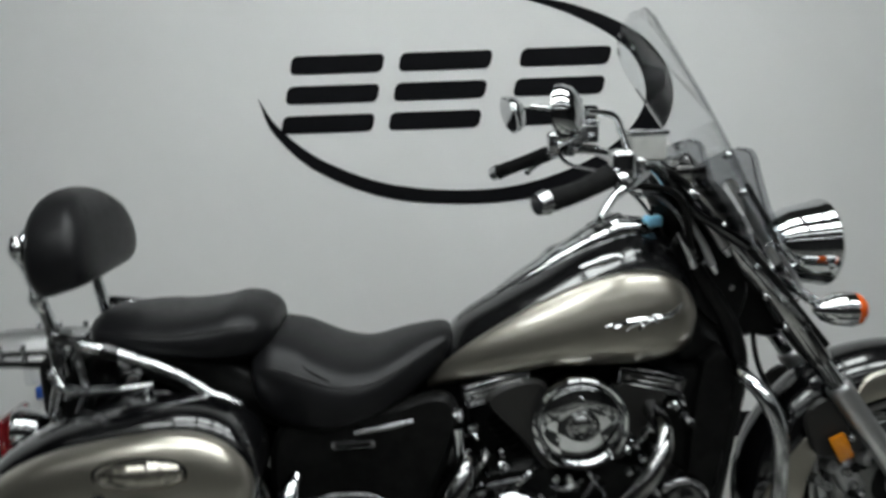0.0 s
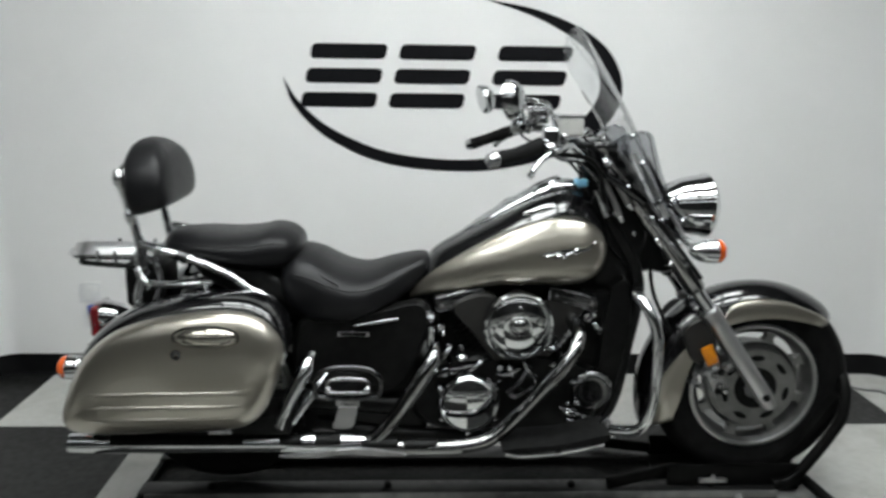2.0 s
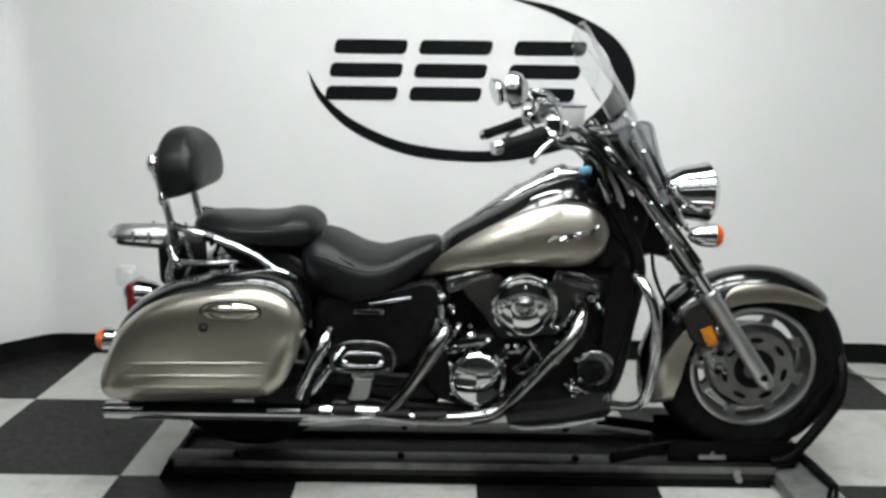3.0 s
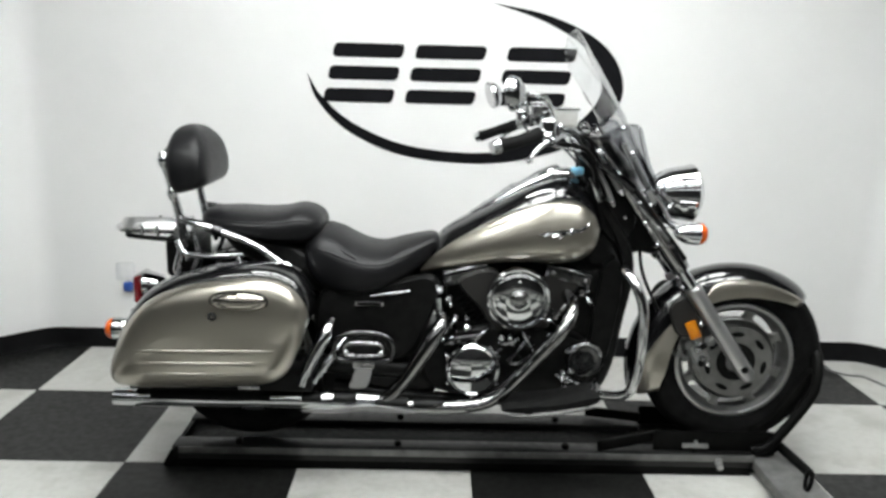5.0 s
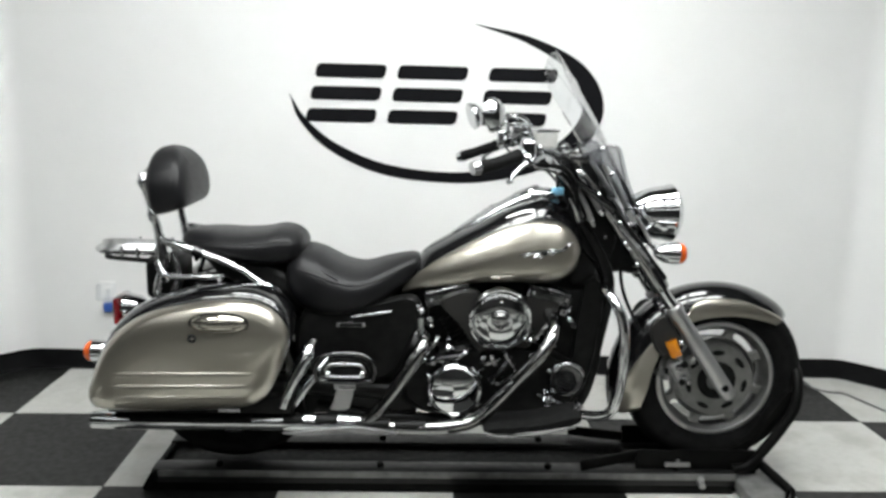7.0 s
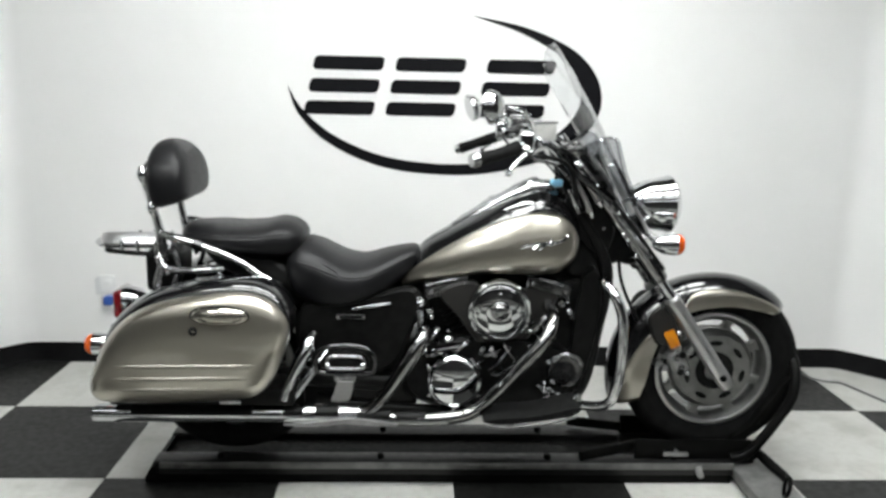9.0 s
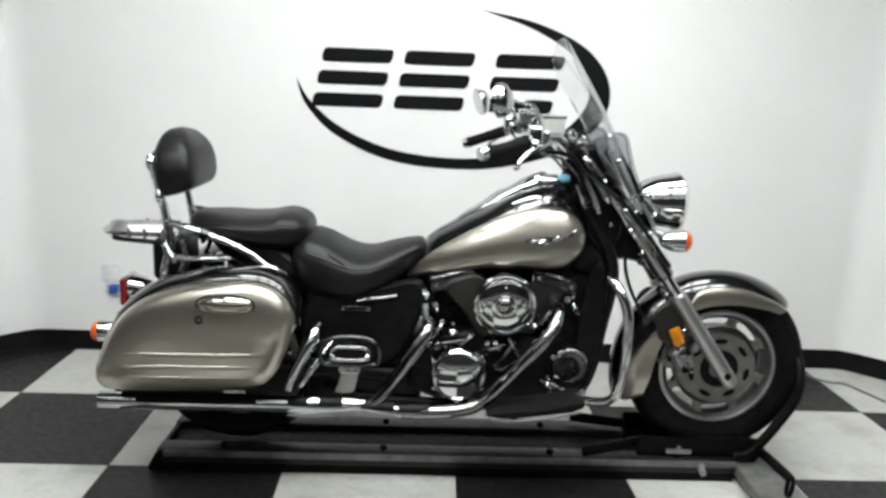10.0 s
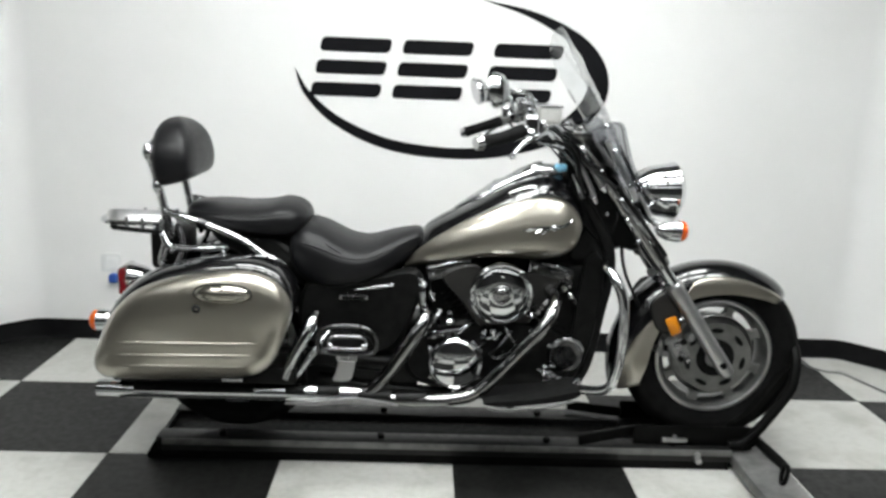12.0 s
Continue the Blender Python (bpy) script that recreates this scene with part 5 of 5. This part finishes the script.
            part("union", lathe(at(x, out, z), (rng.uniform(-0.3, 0.3), -1, rng.uniform(-0.2, 0.4)), [(-0.02, r * 1.2), (0, r * 1.2), (0.002, r), (0.014, r), (0.018, r * 0.5)], 10), (CHROME, DARK_CHROME, DULL_CHROME)[k % 3], case)
    for x, z, dx, dz in ((1.1, 0.5, 0.05, 0.05), (1.27, 0.52, -0.05, -0.03), (1.3, 0.47, 0.06, 0.02), (1.42, 0.46, -0.04, 0.05), (1.46, 0.56, 0.05, 0.05), (1.5, 0.36, 0.07, -0.02), (1.34, 0.4, 0.06, 0.03), (1.12, 0.44, 0.02, -0.06)):
        part("oil_line", tube([at(x, 0.13, z), at(x + dx * 0.4, 0.155, z + dz * 0.2), at(x + dx, 0.155, z + dz), at(x + dx * 1.2, 0.12, z + dz * 1.2)], 0.006, n=5, seg=8), DULL_CHROME, case)
    part("spark_tube", tube([at(1.095, 0.16, 0.63), at(1.1, 0.16, 0.56)], 0.013, n=2), CHROME, case)
    # frame, radiator and side covers
    fr = part("frame", tube([at(1.62, 0.09, 0.95), at(1.72, 0.1, 0.76), at(1.7, 0.1, 0.55), at(1.65, 0.1, 0.33), at(1.52, 0.1, 0.26), at(1.0, 0.1, 0.26), at(0.75, 0.1, 0.3)], 0.02), ENGINE, BIKE, "black steel frame")
    part("frame_tube", tube([at(1.62, -0.09, 0.95), at(1.72, -0.1, 0.76), at(1.7, -0.1, 0.55), at(1.65, -0.1, 0.33), at(1.52, -0.1, 0.26), at(1.0, -0.1, 0.26), at(0.75, -0.1, 0.3)], 0.02), ENGINE, fr)
    part("radiator", plate([(1.6, 0.34), (1.64, 0.34), (1.69, 0.5), (1.705, 0.74), (1.64, 0.74), (1.61, 0.5)], MID - 0.12, MID + 0.12, 0.006, n=2), ENGINE, fr, "black radiator")
    # dark block added to hide the wall seen behind the tank tip
    part("gap_filler", block((1.045, MID - 0.06, 0.56), (1.15, MID + 0.06, 0.73), 0.012, 2), ENGINE, fr)
    part("head_shroud", block((1.58, MID - 0.085, 0.72), (1.72, MID + 0.085, 0.98), 0.03, 3), ENGINE, fr)
    # dark block added to close the gap below the side covers
    part("low_filler", block((0.7, MID - 0.1, 0.26), (1.1, MID + 0.1, 0.5), 0.03, 2), ENGINE, fr)
    part("swing_arm", tube([at(1.02, 0.11, 0.36), at(0.75, 0.12, 0.38), at(REAR_X, 0.12, 0.393)], 0.03), ENGINE, fr)
    for sgn in (1, -1):
        sc = part("side_cover", plate([(0.7, 0.47), (0.7, 0.62), (0.78, 0.665), (0.95, 0.68), (1.07, 0.7), (1.1, 0.64), (1.06, 0.52), (1.0, 0.42), (0.85, 0.4)], MID - sgn * 0.1, MID - sgn * 0.15, 0.015), ENGINE, fr, "satin black side cover")
        part("cover_badge", block(at(0.822, sgn * 0.156 + 0.004, 0.594), at(0.918, sgn * 0.156 - 0.004, 0.613), 0.0035), DULL_CHROME, sc, "small metal badge")
        part("cover_strip", tube([at(0.874, sgn * 0.16, 0.63), at(0.94, sgn * 0.163, 0.641), at(1.002, sgn * 0.155, 0.649)], [0.004, 0.006, 0.005], n=4), DULL_CHROME, sc)
        part("badge_field", block(at(0.832, sgn * 0.16 + 0.002, 0.599), at(0.908, sgn * 0.16 - 0.002, 0.608), 0.001), ENGINE, sc)


engine()


def footrests():
    for sgn in (1, -1):
        # engine guard
        part("engine_guard", tube([at(1.71, sgn * 0.09, 0.735), at(1.685, sgn * 0.2, 0.745), at(1.708, sgn * 0.265, 0.715), at(1.733, sgn * 0.285, 0.645), at(1.737, sgn * 0.29, 0.53), at(1.73, sgn * 0.285, 0.42), at(1.705, sgn * 0.27, 0.352), at(1.645, sgn * 0.22, 0.325), at(1.54, sgn * 0.14, 0.312)], 0.0165, seg=18), CHROME, BIKE, "chrome engine guard hoop")
        # rider floorboard
        fb = part("floorboard", plate([(1.3, 0.312), (1.36, 0.305), (1.48, 0.316), (1.59, 0.338), (1.61, 0.362), (1.58, 0.36), (1.48, 0.336), (1.34, 0.322)], MID - sgn * 0.2, MID - sgn * 0.33, 0.004), GRIP, BIKE, "rider floorboard with black rubber mat")
        part("board_edge", tube([at(1.31, sgn * 0.333, 0.304), at(1.36, sgn * 0.337, 0.298), at(1.48, sgn * 0.337, 0.31), at(1.59, sgn * 0.333, 0.333)], 0.0045), STEEL, fb, "bare metal edge")
        part("board_stay", tube([at(1.39, sgn * 0.3, 0.29), at(1.42, sgn * 0.2, 0.285), at(1.45, sgn * 0.12, 0.28)], 0.012), DULL_CHROME, fb)
        part("pedal", tube([at(1.5, sgn * 0.2, 0.315), at(1.57, sgn * 0.25, 0.328), at(1.62, sgn * 0.25, 0.375)], [0.008, 0.01, 0.014], n=5), DULL_CHROME, fb)
        # folded passenger board
        rim = [(0.77, 0.458), (0.767, 0.492), (0.785, 0.52), (0.825, 0.533), (0.893, 0.533), (0.935, 0.52), (0.954, 0.492), (0.951, 0.458), (0.928, 0.443), (0.793, 0.443)]
        pb = part("passenger_board", tube([at(x, sgn * 0.25, z) for x, z in rim], 0.0085, n=5, closed=True), DARK_CHROME, BIKE, "folded passenger floorboard with a dark chrome rim")
        part("board_mat", plate([(0.79, 0.46), (0.79, 0.495), (0.82, 0.518), (0.86, 0.52), (0.9, 0.518), (0.932, 0.495), (0.93, 0.46), (0.86, 0.452)], MID - sgn * 0.245, MID - sgn * 0.256, 0.004), ENGINE, pb)
        part("board_frame", tube([at(x, sgn * 0.263, z) for x, z in ((0.803, 0.47), (0.803, 0.491), (0.82, 0.503), (0.9, 0.503), (0.919, 0.491), (0.919, 0.47), (0.9, 0.463), (0.82, 0.463))], 0.006, n=5, closed=True), DULL_CHROME, pb, "dull metal frame")
        part("mat_pad", plate([(0.815, 0.472), (0.818, 0.49), (0.86, 0.494), (0.904, 0.49), (0.907, 0.472), (0.86, 0.469)], MID - sgn * 0.257, MID - sgn * 0.264, 0.003), GRIP, pb)
        for x in (0.806, 0.916):
            part("board_bolt", lathe(at(x, sgn * 0.266, 0.474), (0, -sgn, 0.2), [(0, 0.0085), (0.006, 0.008), (0.009, 0.004)], 12), CHROME, pb)
        part("board_hinge", block(at(0.825, sgn * 0.24 + 0.02, 0.415), at(0.895, sgn * 0.24 - 0.02, 0.445), 0.006), DULL_CHROME, pb)
        part("board_step", plate([(0.838, 0.418), (0.884, 0.418), (0.879, 0.37), (0.866, 0.347), (0.815, 0.347), (0.822, 0.37)], MID - sgn * 0.24, MID - sgn * 0.25, 0.002, n=2), SLIDER, pb, "bare metal bracket")
        # chrome saddlebag stays
        part("bag_stay", tube([at(0.755, sgn * 0.2, 0.56), at(0.735, sgn * 0.24, 0.52), at(0.69, sgn * 0.27, 0.43), at(0.665, sgn * 0.28, 0.365)], [0.013, 0.024, 0.019, 0.016], n=6), CHROME, BIKE, "chrome bag stay")
        part("bag_stay", tube([at(0.8, sgn * 0.2, 0.5), at(0.75, sgn * 0.24, 0.44), at(0.7, sgn * 0.26, 0.37)], [0.01, 0.015, 0.012], n=6), CHROME, BIKE, "chrome bag stay")


footrests()


# ---------------------------------------------------------------- lift under the motorcycle
def lift():
    d = thing("motorcycle_lift", 1.25, MID, 0.0, "low black steel motorcycle lift with a wheel chock under the bike", "motorcycle lift")
    part("deck", block((0.212, 0.0, 0.03), (2.2, 0.22, 0.062), 0.004), LIFT, d, "worn black deck channel")
    for y0, y1 in ((-0.03, 0.045), (0.19, 0.282)):
        part("rail", block((0.196, y0, 0.03), (2.205, y1, 0.08), 0.006, 2), RAIL, d, "worn black side rail")
    part("rail_edge", block((0.22, -0.0365, 0.055), (2.205, -0.0305, 0.079), 0.0025), STEEL, d, "paler strip along the near rail")
    # black strip added to draw the shadow gap below the rail
    part("rail_shade", block((0.19, -0.028, 0.0), (2.2, -0.02, 0.032), 0.002), LIFT, d, "black strip for the shade under the rail")
    part("end_ramp", plate([(0.168, 0.0), (0.165, 0.015), (0.19, 0.06), (0.218, 0.078), (0.218, 0.0)], -0.03, 0.25, 0.003, n=1), RUBBER, d, "sloping black end ramp")
    for x in (0.3, 1.2, 2.05):
        for y in (0.0, 0.22):
            part("foot", block((x - 0.03, y - 0.02, 0.0), (x + 0.06, y + 0.02, 0.03), 0.004), LIFT, d)
    part("cross_leg", block((2.205, -0.46, 0.02), (2.36, 0.66, 0.06), 0.006), STEEL, d, "grey steel cross leg")
    for y in (-0.4, 0.6):
        part("leg_foot", block((2.23, y - 0.03, 0.0), (2.33, y + 0.03, 0.02), 0.004), LIFT, d)
    ring = [(2.3 + 0.004 * math.sin(k), -0.225 + 0.016 * math.cos(k), 0.094 + 0.033 * math.sin(k)) for k in [2 * math.pi * i / 12 for i in range(12)]]
    part("eye_bolt", tube(ring, 0.007, n=3, closed=True), LIFT, d, "black tie-down eye")
    for x, y in ((0.968, 0.003), (1.551, 0.0), (0.968, 0.22), (1.55, 0.22), (0.42, 0.0), (2.0, 0.0)):
        part("bolt", lathe((x, y, 0.08), (0, 0, 1), [(0, 0.013), (0.012, 0.013), (0.016, 0.009)], 6), LIFT, d)
    # wheel chock: cradle plates and a bent tube hoop in front of the tyre
    part("chock_base", block((1.85, 0.0, 0.062), (2.29, 0.22, 0.078), 0.004), LIFT, d)
    for y0 in (0.0, 0.208):
        part("chock_cheek", block((1.86, y0, 0.075), (2.3, y0 + 0.012, 0.15), 0.005), LIFT, d)
    part("chock_hoop", tube([(2.2, -0.005, 0.085), (2.27, -0.005, 0.11), (2.385, 0.0, 0.275), (2.41, 0.01, 0.35), (2.42, 0.05, 0.42), (2.42, MID, 0.44), (2.42, 0.17, 0.42), (2.41, 0.21, 0.35), (2.385, 0.22, 0.275), (2.27, 0.225, 0.11), (2.2, 0.225, 0.085)], 0.018, n=6), LIFT, d, "black tube hoop")
    part("hoop_plate", plate([(2.2, 0.1), (2.25, 0.128), (2.368, 0.292), (2.405, 0.365), (2.39, 0.37), (2.35, 0.31), (2.27, 0.19), (2.21, 0.15)], 0.02, 0.2, 0.004, n=2), LIFT, d, "black stop plate")
    part("hoop_brace", tube([(2.27, 0.08, 0.11), (2.305, 0.05, 0.095), (2.346, -0.09, 0.072), (2.352, -0.13, 0.066)], 0.017, n=4), LIFT, d)
    for pts in (((1.66, -0.02, 0.1), (1.9, 0.04, 0.12)), ((1.67, 0.262, 0.105), (1.86, 0.19, 0.115))):
        a, b = Vector(pts[0]), Vector(pts[1])
        bm = block((0, -0.008, -0.018), ((b - a).length, 0.008, 0.018), 0.003)
        bmesh.ops.transform(bm, matrix=Matrix.Translation(a) @ (b - a).to_track_quat("X", "Z").to_matrix().to_4x4(), verts=bm.verts)
        part("chock_arm", bm, LIFT, d)
    part("latch", block((1.96, -0.012, 0.092), (2.05, 0.0, 0.108), 0.003), ALLOY, d, "pale latch plate")
    part("latch_knob", lathe((2.005, -0.006, 0.105), (0, 0, 1), [(0, 0.007), (0.008, 0.008), (0.014, 0.005)], 12), ALLOY, d)
    part("latch_pin", lathe((2.08, -0.02, 0.06), (0, -1, 0), [(0, 0.012), (0.02, 0.012), (0.022, 0.006)], 12), ALLOY, d)
    part("pin", tube([(2.08, -0.035, 0.05), (2.08, -0.06, 0.045)], 0.011, n=2), ALLOY, d)


lift()


# ---------------------------------------------------------------- small things
def outlet():
    x, z = -0.387, 0.375
    o = thing("wall_outlet", x, BACK, z, "white wall outlet with a clear cover and blue plug", "outlet")
    part("cover_plate", block((x - 0.036, BACK - 0.006, z - 0.058), (x + 0.036, BACK, z + 0.058), 0.003), OUTLETWHITE, o)
    part("socket", block((x - 0.018, BACK - 0.009, z + 0.008), (x + 0.018, BACK - 0.004, z + 0.036), 0.003), OUTLETWHITE, o)
    part("box_cover", block((x - 0.042, BACK - 0.05, z - 0.03), (x + 0.042, BACK - 0.006, z + 0.055), 0.01, 3), CLEAR, o, "clear plastic box cover").visible_shadow = False
    part("plug", block((x - 0.012, BACK - 0.045, z - 0.085), (x + 0.028, BACK - 0.008, z - 0.04), 0.008, 3), BLUE, o, "blue plug")


outlet()


def cord():
    pts = [(x, y, 0.005) for x, y in ((2.7, 1.1), (2.9, 1.13), (2.99, 1.1), (3.0, 1.01), (3.029, 0.967), (3.07, 0.94), (3.121, 0.93), (3.155, 0.846), (3.203, 0.71), (3.28, 0.5), (3.42, 0.3))]
    tagged(link("power_cord", tube(pts, 0.005, n=8), GREYCORD), "thin grey power cord lying on the tiled floor", "cord")


cord()


# ---------------------------------------------------------------- floor tiles
def tiles():
    size, wide, gap = 0.61, 0.601, 0.0012  # rows run along x
    bed = link("floor", block((WEST - 0.1, REAR - 0.1, -0.06), (EAST + 0.1, BACK + 0.1, -0.0045)), SKIRT)
    tagged(bed, "black and white chequered vinyl tile floor", "floor", kind="structure")
    meshes = {}
    for i in range(-6, 10):
        for j in range(-11, 2):
            x0, x1 = 0.02 + i * wide, 0.02 + (i + 1) * wide
            y0, y1 = max(j * size, REAR), min((j + 1) * size, BACK)
            if j >= -1 and (x1 < LEFT - (BACK - y0) or x0 > RIGHT + (BACK - y0)):
                continue
            key = (round(x1 - x0, 4), round(y1 - y0, 4), (i + j) % 2)
            if key not in meshes:
                bm = block((-key[0] / 2 + gap, -key[1] / 2 + gap, -0.005), (key[0] / 2 - gap, key[1] / 2 - gap, 0.0), 0.0008, 1)
                me = bpy.data.meshes.new("floor_tile")
                bm.to_mesh(me)
                bm.free()
                me.materials.append(TILE_BLACK if key[2] else TILE_WHITE)
                meshes[key] = me
            t = new("floor_tile", meshes[key])
            t.parent = bed
            t.location = ((x0 + x1) / 2, (y0 + y1) / 2, 0)


tiles()
